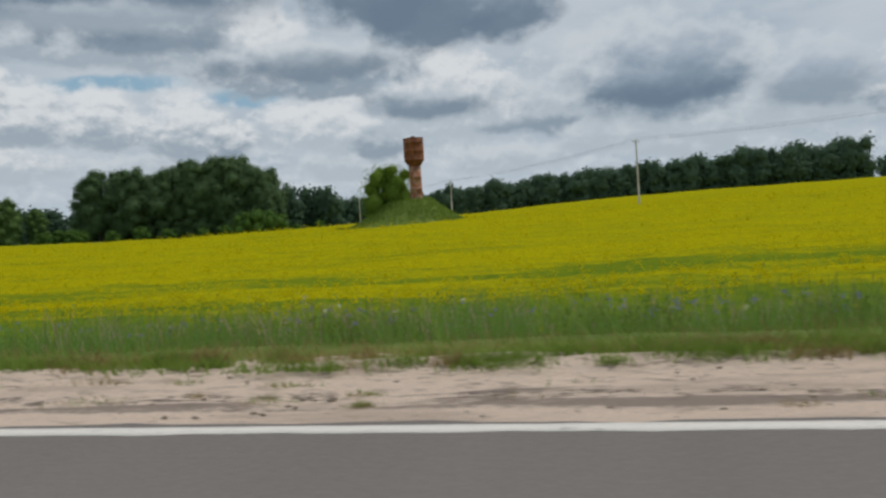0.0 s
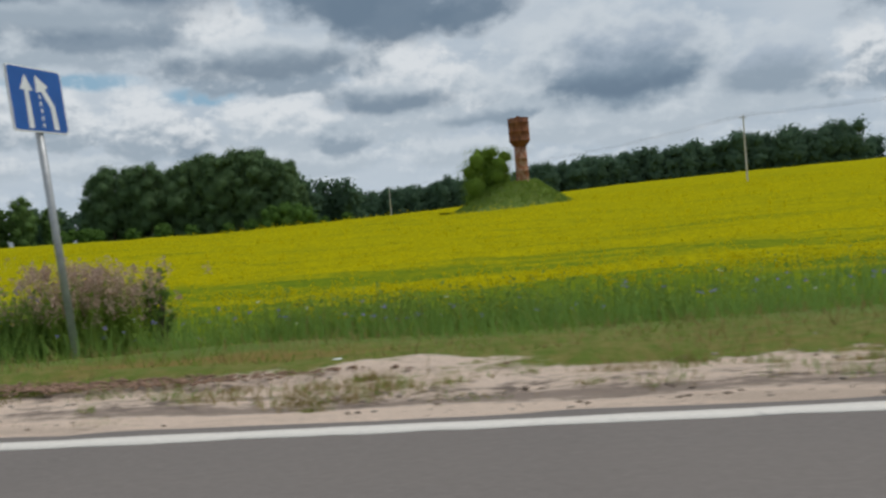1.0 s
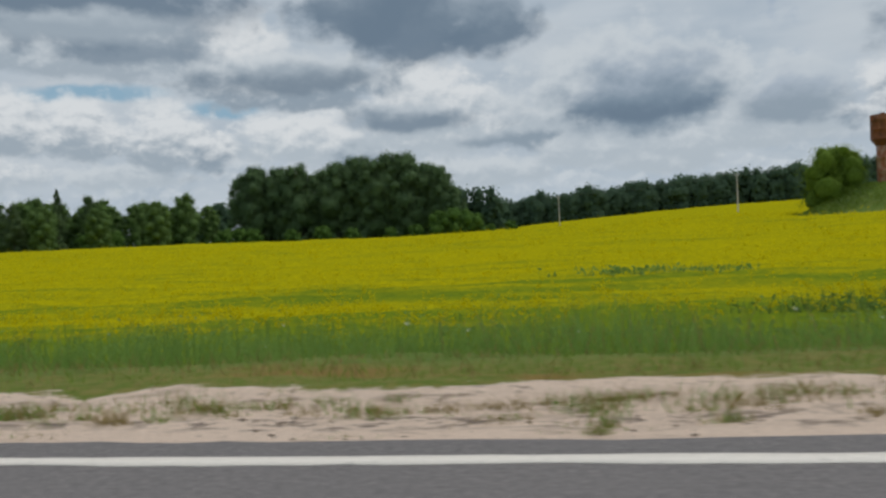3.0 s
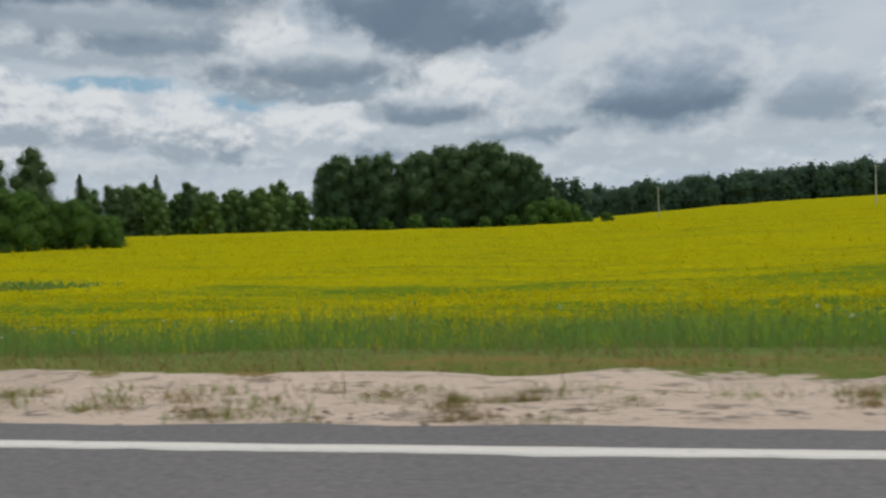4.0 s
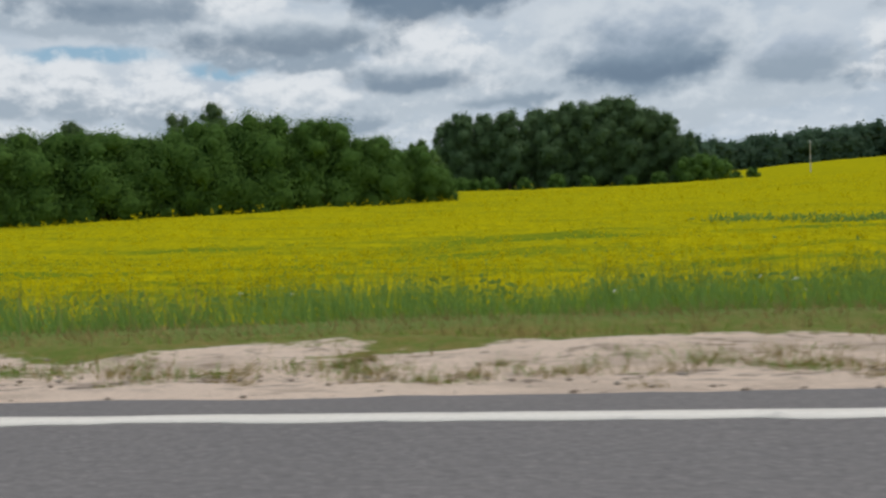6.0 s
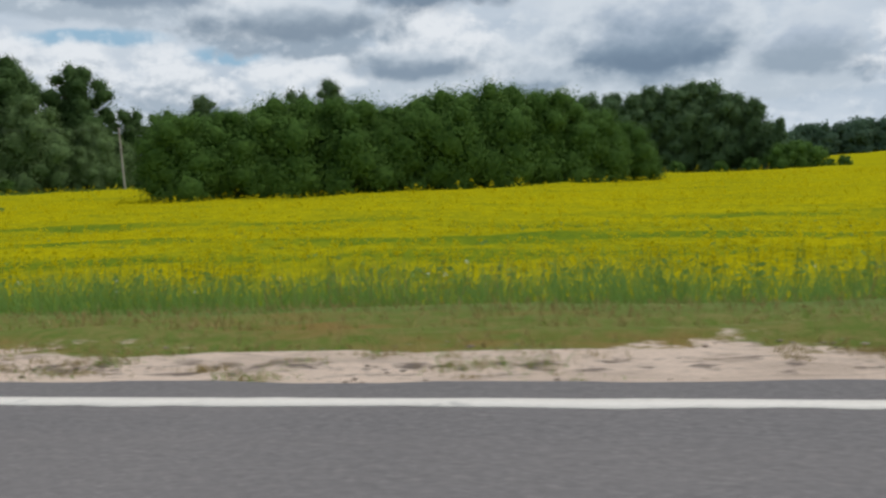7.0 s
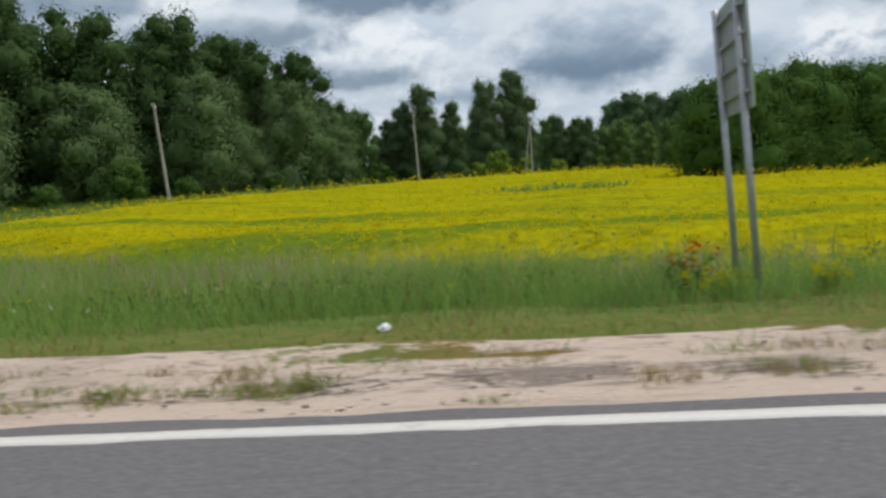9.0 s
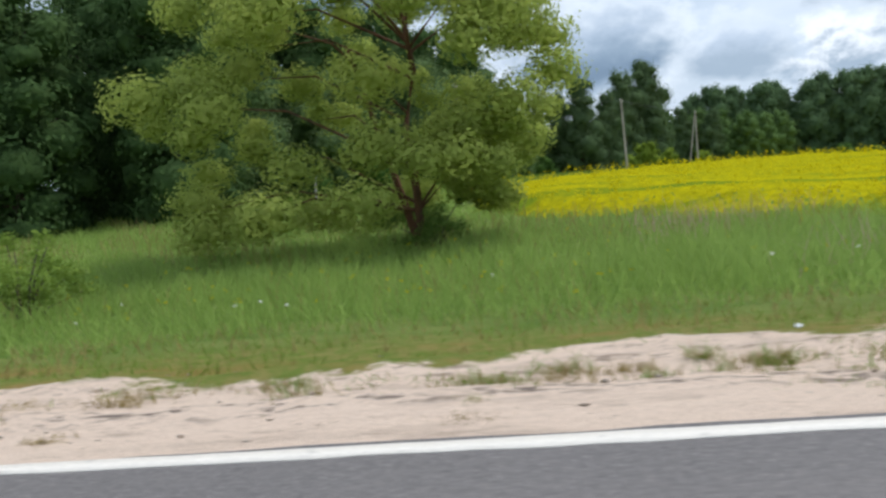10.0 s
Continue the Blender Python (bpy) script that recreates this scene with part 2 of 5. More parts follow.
def ground_mat():
    k = Mat("ground", 0.95, spec=0.12)
    x, y, z = k.xyz()
    wob = k.math("ADD", k.math("MULTIPLY", k.math("SUBTRACT", k.noise(0.35, 5, 0.6, stretch=(0.45, 1, 1)), 0.5), 2.2),
                 k.math("MULTIPLY", k.math("SUBTRACT", k.noise(2.6, 4, 0.65, stretch=(0.5, 1, 1)), 0.5), 0.9))
    yy = k.math("ADD", y, wob)
    fine, clod = k.noise(38, 4, 0.7), k.noise(9, 8, 0.74, stretch=(0.4, 1, 1))
    sand = k.mix(k.step(fine, 0.3, 0.72), (0.76, 0.61, 0.495), (0.64, 0.51, 0.415))
    sand = k.mix(k.math("MULTIPLY", k.step(k.noise(1.1, 6, 0.65, stretch=(0.3, 1.4, 1)), 0.50, 0.64), 0.5), sand, (0.40, 0.315, 0.25))
    sand = k.mix(k.math("MULTIPLY", k.step(k.noise(2.6, 6, 0.7, stretch=(0.4, 1.2, 1)), 0.58, 0.67), 0.5), sand, (0.30, 0.23, 0.18))
    dirt = k.N.new("ShaderNodeAttribute")
    dirt.attribute_name = "dirt"
    worn = k.math("ADD", dirt.outputs["Fac"], k.math("MULTIPLY", k.math("SUBTRACT", k.noise(14, 7, 0.75, stretch=(0.4, 1, 1)), 0.5), 1.5))
    sand = k.mix(k.math("MULTIPLY", k.step(worn, 0.36, 0.72), 0.75), sand, (0.185, 0.148, 0.13))
    mott = k.noise(20, 7, 0.75, stretch=(0.55, 1, 1))
    sand = k.mix(k.math("MULTIPLY", k.step(mott, 0.54, 0.66), 0.36), sand, (0.36, 0.285, 0.21))
    rut = k.step(k.math("ABSOLUTE", k.math("SUBTRACT", k.math("ADD", y, k.math("MULTIPLY", wob, 0.28)), 4.95)), 0.30, 0.04)
    sand = k.mix(k.math("MULTIPLY", rut, k.step(clod, 0.50, 0.60)), sand, (0.20, 0.16, 0.135))
    crumb = k.math("MULTIPLY", k.step(clod, 0.53, 0.62), k.step(yy, 4.9, 5.6))
    sand = k.mix(k.math("MULTIPLY", crumb, 0.75), sand, (0.205, 0.155, 0.12))
    dry = k.mix(k.step(k.noise(6, 5, 0.65), 0.38, 0.66), (0.13, 0.18, 0.032), (0.22, 0.205, 0.062))
    grass = k.mix(k.step(k.noise(1.6, 5, 0.6, stretch=(0.5, 1, 1)), 0.35, 0.65), (0.11, 0.175, 0.034), (0.17, 0.215, 0.055))
    turf = k.N.new("ShaderNodeAttribute")
    turf.attribute_name = "turf"
    cover = k.math("ADD", turf.outputs["Fac"], k.math("MULTIPLY", k.math("SUBTRACT", k.noise(3.2, 7, 0.75, stretch=(0.6, 1, 1)), 0.5), 2.0))
    dry = k.mix(k.math("MULTIPLY", k.step(k.noise(0.5, 5, 0.65, stretch=(0.5, 1.2, 1)), 0.50, 0.64), 0.75), dry, (0.27, 0.165, 0.055))
    c = k.mix(k.step(cover, 0.40, 0.66), sand, dry)
    c = k.mix(k.step(yy, 7.0, 8.2), c, grass)
    c = k.mix(k.step(k.math("ADD", y, k.math("MULTIPLY", wob, 0.5)), -9.0, -10.2), c, grass)
    hgt = k.math("ADD", k.math("MULTIPLY", clod, 1.0), k.math("MULTIPLY", fine, 0.35))
    return k.colour(c).bump(hgt, 0.07, 0.8).m


def crop_mat():
    k = Mat("crop_canopy", 0.9, spec=0.0)
    fine, mid = k.noise(2.6, 5, 0.7), k.noise(0.6, 5, 0.6, stretch=(0.14, 0.8, 1))
    share = k.N.new("ShaderNodeAttribute")
    share.attribute_name = "bloom"
    green = k.mix(k.step(fine, 0.3, 0.7), (0.085, 0.145, 0.014), (0.17, 0.22, 0.012))
    yel = k.mix(k.step(fine, 0.34, 0.62), (0.245, 0.245, 0.007), (0.395, 0.352, 0.004))
    part_of = k.math("ADD", share.outputs["Fac"], k.math("MULTIPLY", k.math("SUBTRACT", mid, 0.5), 1.9))
    c = k.mix(k.step(part_of, 0.22, 1.0), green, yel)
    return k.colour(c).bump(fine, 0.2, 0.6).m


def rust_mat():
    k = Mat("rusty_steel", 0.8, metal=0.15, spec=0.3)
    x, y, z = k.xyz()
    c = k.mix(k.step(k.noise(1.1, 6, 0.65), 0.36, 0.66), (0.235, 0.085, 0.038), (0.115, 0.048, 0.028))
    c = k.mix(k.math("MULTIPLY", k.step(k.noise(0.8, 5, 0.6, stretch=(1, 1, 0.25)), 0.5, 0.66), 0.6), c, (0.33, 0.15, 0.075))
    return k.colour(c).bump(k.noise(5, 5), 0.03, 0.5).m


def flaking_mat():
    k = Mat("flaking_column_paint", 0.82, metal=0.05)
    c = k.mix(k.step(k.noise(1.5, 6, 0.6, stretch=(1, 1, 0.8)), 0.46, 0.54), (0.27, 0.105, 0.055), (0.35, 0.215, 0.145))
    return k.colour(c).bump(k.noise(6, 5), 0.02, 0.5).m


def plain_mat(name, col, rough=0.6, metal=0.0, var=0.18, scale=7):
    k = Mat(name, rough, metal)
    c = k.mix(k.step(k.noise(scale, 5, 0.6), 0.3, 0.7), tuple(v * (1 - var) for v in col), tuple(min(1, v * (1 + var)) for v in col))
    return k.colour(c).bump(k.noise(scale * 6, 3), 0.004, 0.25).m


def weathered_mat(name, col, streak, rough=0.85):
    k = Mat(name, rough, spec=0.2)
    c = k.mix(k.step(k.noise(3, 5, 0.6, stretch=(1, 1, 0.15)), 0.4, 0.7), col, streak)
    return k.colour(c).bump(k.noise(30, 4), 0.01, 0.4).m


M_ASPHALT, M_PAINT, M_GROUND, M_CROP = asphalt_mat(), paint_mat(), ground_mat(), crop_mat()
M_RUST, M_FLAKE = rust_mat(), flaking_mat()
M_STEM = leaf_mat("rapeseed_stems", (0.18, 0.285, 0.065), (0.24, 0.355, 0.09), 0.5)
M_PETAL = leaf_mat("rapeseed_petals", (0.435, 0.385, 0.003), (0.565, 0.495, 0.005), 0.5, 0.9)
M_BLADE = leaf_mat("grass_blades", (0.155, 0.245, 0.036), (0.25, 0.345, 0.075), 0.45)
M_MEADOW = leaf_mat("meadow_grass", (0.225, 0.345, 0.075), (0.34, 0.46, 0.125), 0.5)
M_TALL = leaf_mat("tall_grass", (0.165, 0.285, 0.062), (0.235, 0.36, 0.09), 0.5)
M_STRAW = leaf_mat("dry_grass", (0.24, 0.19, 0.068), (0.36, 0.28, 0.12), 0.3, 0.8)
M_PANICLE = leaf_mat("reed_panicles", (0.43, 0.30, 0.23), (0.56, 0.42, 0.34), 0.35, 0.9)
# woodland leaves lightened a little, as distance haze would
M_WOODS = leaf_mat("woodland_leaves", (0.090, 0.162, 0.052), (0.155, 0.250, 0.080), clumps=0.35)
# darker copy of the woodland leaves, with the shade put into its colour
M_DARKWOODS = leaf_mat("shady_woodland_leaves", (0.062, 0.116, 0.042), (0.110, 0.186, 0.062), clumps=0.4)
# aerial haze painted into both leaf colours: paler and bluer with distance
M_GROVE = leaf_mat("hazy_grove_leaves", (0.090, 0.158, 0.076), (0.150, 0.235, 0.108), clumps=0.5)
M_FAR = leaf_mat("hazy_far_forest_leaves", (0.066, 0.122, 0.078), (0.098, 0.162, 0.098), clumps=0.8)
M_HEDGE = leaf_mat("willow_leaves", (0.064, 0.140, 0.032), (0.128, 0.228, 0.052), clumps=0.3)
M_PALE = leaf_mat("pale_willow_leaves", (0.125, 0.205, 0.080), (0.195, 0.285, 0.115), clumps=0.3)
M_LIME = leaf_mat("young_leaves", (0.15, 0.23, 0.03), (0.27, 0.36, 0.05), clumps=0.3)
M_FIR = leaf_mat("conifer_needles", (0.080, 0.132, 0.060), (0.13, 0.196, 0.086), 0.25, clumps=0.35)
M_PINE = leaf_mat("pine_tufts", (0.275, 0.36, 0.08), (0.47, 0.53, 0.14), 0.45)
M_SHRUB = leaf_mat("shrub_leaves", (0.085, 0.155, 0.034), (0.165, 0.255, 0.058))
M_BARK = weathered_mat("bark", (0.085, 0.065, 0.048), (0.15, 0.125, 0.10))
M_PINEBARK = weathered_mat("pine_bark", (0.15, 0.075, 0.042), (0.085, 0.052, 0.036))
M_CONCRETE = weathered_mat("pole_concrete", (0.56, 0.54, 0.51), (0.40, 0.385, 0.36))
M_WOODPOLE = weathered_mat("grey_pole_wood", (0.37, 0.345, 0.31), (0.22, 0.20, 0.175))
M_GALV = plain_mat("galvanised_steel", (0.37, 0.385, 0.40), 0.45, 0.55, 0.12, 9)
M_BACK = plain_mat("sign_back_metal", (0.40, 0.42, 0.44), 0.5, 0.4, 0.08, 3)
M_BLUE = plain_mat("blue_sign_sheeting", (0.022, 0.105, 0.38), 0.4, 0, 0.06, 2)
M_WHITE = plain_mat("white_sign_sheeting", (0.78, 0.79, 0.80), 0.45, 0, 0.05, 3)
M_YELLOW = plain_mat("fluorescent_sheeting", (0.66, 0.85, 0.010), 0.45, 0, 0.04, 2)
M_RED = plain_mat("red_sign_sheeting", (0.60, 0.025, 0.03), 0.45, 0, 0.05, 3)
M_BLACK = plain_mat("black_sign_print", (0.028, 0.03, 0.034), 0.5, 0, 0.1, 3)
M_GREYPRINT = plain_mat("faded_letters", (0.23, 0.30, 0.06), 0.5, 0, 0.1, 3)
M_WIRE = plain_mat("line_wire", (0.10, 0.10, 0.105), 0.5, 0.5)
M_STONE = plain_mat("stones", (0.36, 0.31, 0.26), 0.9, 0, 0.3, 20)
M_CLOD = plain_mat("earth_clods", (0.26, 0.205, 0.16), 0.95, 0, 0.3, 25)
M_RIDGE = plain_mat("red_brown_clods", (0.26, 0.165, 0.115), 0.95, 0, 0.3, 25)
M_LITTER = plain_mat("white_plastic", (0.75, 0.77, 0.78), 0.5, 0, 0.06, 30)
M_POPPY = leaf_mat("red_petals", (0.42, 0.02, 0.012), (0.60, 0.05, 0.02))
M_VIOLET = leaf_mat("violet_petals", (0.19, 0.16, 0.42), (0.28, 0.25, 0.55))
M_DAISY = leaf_mat("white_petals", (0.62, 0.64, 0.56), (0.75, 0.76, 0.70))
M_CRACK = plain_mat("crack_filling", (0.085, 0.078, 0.073), 0.95, 0, 0.4, 12)
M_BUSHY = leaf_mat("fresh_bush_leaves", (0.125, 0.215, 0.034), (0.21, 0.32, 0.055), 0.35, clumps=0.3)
M_BLUEBIT = plain_mat("blue_plastic", (0.05, 0.16, 0.42), 0.5, 0, 0.06, 30)


# ---- helpers for meshes ----
def raw(name, V, F, mats, mi=None, parent=None, smooth=False):
    """One mesh object from arrays of vertices and of equal-sided faces (or a list of such arrays)."""
    me = bpy.data.meshes.new(name)
    groups = F if isinstance(F, list) else [F]
    loops = np.concatenate([g.ravel() for g in groups]).astype(np.int32)
    sizes = np.concatenate([np.full(len(g), g.shape[1], np.int32) for g in groups])
    me.vertices.add(len(V))
    me.vertices.foreach_set("co", np.asarray(V, np.float32).ravel())
    me.loops.add(len(loops))
    me.loops.foreach_set("vertex_index", loops)
    me.polygons.add(len(sizes))
    me.polygons.foreach_set("loop_start", np.concatenate([[0], np.cumsum(sizes)[:-1]]).astype(np.int32))
    me.polygons.foreach_set("loop_total", sizes)
    for m in mats:
        me.materials.append(m)
    if mi is not None:
        me.polygons.foreach_set("material_index", np.asarray(mi, np.int32))
    if smooth:
        me.polygons.foreach_set("use_smooth", np.ones(len(sizes), bool))
    me.update(calc_edges=True)
    ob = new(name, me)
    ob.parent = parent
    return ob


def part(name, bm, material, parent=None, label="", smooth=False):
    me = bpy.data.meshes.new(name)
    for fc in bm.faces:
        fc.smooth = smooth
    bm.to_mesh(me)
    bm.free()
    me.materials.append(material)
    ob = new(name, me)
    ob.parent = parent
    return tagged(ob, label) if label else ob


def thing(name, m, label, category, group="", kind=""):
    ob = new(name)
    ob.matrix_basis = m
    return tagged(ob, label, category, group, kind)


def lathe(profile, seg=20, bm=None):
    """A body turned round the z axis; profile: pairs of radius and height."""
    bm = bm or bmesh.new()
    rings = []
    for r, z in profile:
        rings.append([bm.verts.new((r * math.cos(2 * math.pi * k / seg), r * math.sin(2 * math.pi * k / seg), z)) for k in range(seg)])
    for a, b in zip(rings, rings[1:]):
        for k in range(seg):
            bm.faces.new((a[k], a[(k + 1) % seg], b[(k + 1) % seg], b[k]))
    bm.faces.new(rings[0][::-1])
    bm.faces.new(rings[-1])
    return bm


def tube(points, radii, seg=7, bm=None):
    """A tapered tube along a line of points."""
    bm = bm or bmesh.new()
    pts = [Vector(p) for p in points]
    rings = []
    for k, p in enumerate(pts):
        d = (pts[min(k + 1, len(pts) - 1)] - pts[max(k - 1, 0)]).normalized()
        a = d.orthogonal().normalized()
        b = d.cross(a)
        rings.append([bm.verts.new(p + radii[k] * (math.cos(2 * math.pi * s / seg) * a + math.sin(2 * math.pi * s / seg) * b)) for s in range(seg)])
    for a, b in zip(rings, rings[1:]):
        shift = min(range(seg), key=lambda s: (a[0].co - b[s].co).length)
        for s in range(seg):
            bm.faces.new((a[s], a[(s + 1) % seg], b[(s + 1 + shift) % seg], b[(s + shift) % seg]))
    bm.faces.new(rings[0][::-1])
    bm.faces.new(rings[-1])
    return bm


def box(size, at=(0, 0, 0), bev=0.0, bm=None):
    out = bm or bmesh.new()
    r = bmesh.ops.create_cube(out, size=1, matrix=Matrix.Translation(at) @ Matrix.Diagonal((*size, 1)))
    if bev:
        es = list({e for v in r["verts"] for e in v.link_edges})
        bmesh.ops.bevel(out, geom=es, offset=bev, segments=2, affect="EDGES", profile=0.6)
    return out


def plate(outline, depth, bm=None, y=0.0):
    """A flat shape in the xz plane, with a thickness towards -y."""
    bm = bm or bmesh.new()
    a = [bm.verts.new((x, y, z)) for x, z in outline]
    b = [bm.verts.new((x, y - depth, z)) for x, z in outline]
    bm.faces.new(a)
    bm.faces.new(b[::-1])
    for k in range(len(a)):
        j = (k + 1) % len(a)
        bm.faces.new((a[j], a[k], b[k], b[j]))
    bmesh.ops.recalc_face_normals(bm, faces=bm.faces)
    return bm


def spline(xs, ys, q):
    """Smooth curve through the values ys (first axis) at xs."""
    xs, ys, q = np.asarray(xs, float), np.asarray(ys, float), np.clip(np.asarray(q, float), xs[0], xs[-1])
    sl = np.gradient(ys, xs, axis=0)
    k = np.clip(np.searchsorted(xs, q) - 1, 0, len(xs) - 2)
    h = xs[k + 1] - xs[k]
    s = (q - xs[k]) / h
    if ys.ndim == 2:
        s, h = s[:, None], h[:, None]
    return ((1 + 2 * s) * (1 - s) ** 2 * ys[k] + s * (1 - s) ** 2 * h * sl[k] + s * s * (3 - 2 * s) * ys[k + 1] + s * s * (s - 1) * h * sl[k + 1])


def wave(x, y, size, seed=0):
    """Cheap smooth noise, about -1 to 1."""
    r = np.random.default_rng(seed)
    out = np.zeros_like(np.asarray(x, float) + np.asarray(y, float))
    for k in range(7):
        a = r.uniform(0, 2 * math.pi)
        f = 2 * math.pi / size * r.uniform(0.5, 2.2)
        out = out + np.sin(f * (np.cos(a) * x + np.sin(a) * y) + r.uniform(0, 7)) * r.uniform(0.25, 0.6)
    return out / 1.6


# ---- the lie of the land ----
LAND_X = [-900, -300, -240, -205, -180, -125, -60, 0, 120, 900]
LAND_Y = [4.2, 6.5, 8.5, 11, 14, 20, 38, 60, 90, 120, 220, 460, 900, 4000]
LAND_Z = np.array([
    [-0.04, -0.07, -0.2, -0.35, -0.3, -0.1, 0.8, 2.0, 2.8, 3.0, 3.0, 3, 3, 3],
    [-0.04, -0.07, -0.2, -0.35, -0.3, -0.1, 0.8, 2.0, 2.8, 3.0, 3.0, 3, 3, 3],
    [-0.04, -0.07, -0.2, -0.4, -0.4, -0.2, 0.7, 1.6, 2.5, 2.6, 2.7, 3, 3, 3],
    [-0.04, -0.08, -0.25, -0.65, -0.9, -0.8, -0.2, 0.6, 1.7, 2.1, 2.6, 3, 3, 3],
    [-0.04, -0.08, -0.25, -0.65, -1.0, -1.0, -0.4, 0.1, 0.9, 1.4, 2.2, 3, 3, 3],
    [-0.04, -0.08, -0.25, -0.65, -1.2, -1.5, -1.7, -1.1, -0.5, -0.1, 0.8, 2, 3, 3],
    [-0.04, -0.08, -0.25, -0.7, -1.3, -1.75, -2.0, -1.4, -0.3, 0.6, 1.4, 5, 6, 6],
    [-0.04, -0.08, -0.25, -0.7, -1.2, -1.6, -1.85, -1.0, 0.4, 1.35, 3.9, 8, 9, 9],
    [-0.04, -0.08, -0.25, -0.7, -1.1, -1.5, -1.6, -0.9, 0.6, 2.0, 5.6, 9, 10, 10],
    [-0.04, -0.08, -0.25, -0.7, -1.1, -1.5, -1.6, -0.9, 0.6, 2.0, 5.6, 9, 10, 10]])
LAND_Z = LAND_Z - 0.0042 * np.clip(np.array(LAND_Y) - 10, 0, 450)
MOUND = (-25.0, 109.5)


def land(x, y):
    """Height of the ground."""
    x, y = np.broadcast_arrays(np.atleast_1d(np.asarray(x, float)), np.atleast_1d(np.asarray(y, float)))
    shape = x.shape
    x, y = x.ravel(), y.ravel()
    cols = spline(LAND_X, LAND_Z, x)
    sl = np.gradient(cols, np.array(LAND_Y), axis=1)
    ly = np.array(LAND_Y)
    yc = np.clip(y, ly[0], ly[-1])
    k = np.clip(np.searchsorted(ly, yc) - 1, 0, len(ly) - 2)
    h = ly[k + 1] - ly[k]
    s = (yc - ly[k]) / h
    i = np.arange(len(x))
    z = ((1 + 2 * s) * (1 - s) ** 2 * cols[i, k] + s * (1 - s) ** 2 * h * sl[i, k] + s * s * (3 - 2 * s) * cols[i, k + 1] + s * s * (s - 1) * h * sl[i, k + 1])
    far = np.clip((y - 9) / 20, 0, 1)
    z = z + 0.05 * wave(x, y, 9, 3) * np.clip((y - 7) / 3, 0, 1) + 0.12 * far * wave(x, y, 40, 4)
    return z.reshape(shape)


def mound_rise(x, y):
    u, v = (x - MOUND[0]) / np.where(x > MOUND[0], 8.5, 11.5), (y - MOUND[1]) / 7.6
    d = np.clip(1 - np.sqrt(u * u + v * v), 0, 1)
    return 4.1 * np.minimum(1, d * 1.45) ** 1.15


def field_front(x):
    return np.interp(x, [-240, -236, -233.5, -229.5, -225, -219.5, -212, -207, -201, -196, 400], [46, 35.5, 28, 24.8, 22.2, 20, 17.5, 15.5, 13.2, 12.0, 12.0]) + 0.35 * wave(x, 0 * x, 11, 9)


def field_left(y):
    return np.interp(y, [28, 45, 57, 88, 113, 150, 230], [-235.6, -236.5, -234.5, -217, -203.5, -190, -178])


def in_field(x, y):
    ok = y > field_front(x)
    ok &= x > field_left(y)
    ok &= y < np.interp(x, [-240, -185, -150, -100, -92, -80, 300], [70, 160, 205, 212, 225, 446, 446])
    m = ((x - MOUND[0]) / np.where(x > MOUND[0], 8.6, 11.8)) ** 2 + ((y - MOUND[1]) / 7.6) ** 2
    return ok & (m > 1)


def bloom(x, y):
    """Share of plants in flower: bands and patches of green along the rows."""
    d = y - field_front(x)
    east = np.clip((x + 118) / 30, 0, 1)
    sway = 2.2 * wave(x, 0 * x, 70, 23) + 1.0 * wave(x, y, 14, 24)
    band = 0.46 * east * np.exp(-((y - 31 - sway) / 4.5) ** 2) + 0.45 * east * np.exp(-((y - 20.5 - 0.6 * sway) / 1.6) ** 2)
    band = band + (1 - east) * (0.42 * np.exp(-((y - 16.8 - 0.35 * sway) / 0.8) ** 2) + 0.40 * np.exp(-((y - 21.5 - 0.4 * sway) / 1.2) ** 2) + 0.3 * np.exp(-((y - 30 - 0.5 * sway) / 1.8) ** 2))
    patch = (0.35 * np.clip(wave(x * 0.4, y, 12, 22) - 0.1, 0, 1) + 0.34 * np.clip(wave(x * 0.2, y, 6, 25) - 0.15, 0, 1)) * np.clip(1.2 - (y - 12) / 40, 0.2, 1)
    band = band + 0.34 * np.clip((x + 75) / 30, 0, 1) * np.exp(-((y - 14.8 - 0.3 * sway) / 2.2) ** 2)
    thin = (0.30 + 0.42 * east) * np.clip(1.05 - d / (2.0 + 6.5 * east), 0, 1)
    return np.clip(0.92 - band - patch - thin, 0.05, 1)


def turf_share(x, y):
    """How far grass covers the sand: the rim of the verge, and tongues and islands in front of it."""
    rim = np.interp(x, [-234, -222, -210, -199, -187, -175, -163, -151, -116, -93, -57, -22, -10, -4, 6], [5.8, 6.35, 6.1, 6.0, 6.3, 6.05, 5.5, 5.95, 6.05, 6.1, 5.85, 5.7, 5.95, 6.7, 7.0])
    t = np.clip((y - rim + 0.22 * wave(x, 0 * x, 5, 81) + 0.12 * wave(x, y, 1.3, 82)) / 0.5 + 0.5, 0, 1)
    isle = np.clip(wave(x * 0.45, y * 1.6, 2.6, 83) * 1.3 - 0.35, 0, 1) * np.clip(1 - np.abs(y - 5.5) / 0.45, 0, 1)
    many = np.interp(x, [-240, -215, -208, -140, -125, -60, -45, 10], [0.25, 0.3, 1, 1, 0.35, 0.8, 0.3, 0.6])
    return np.clip(t + 1.3 * isle * many, 0, 1)


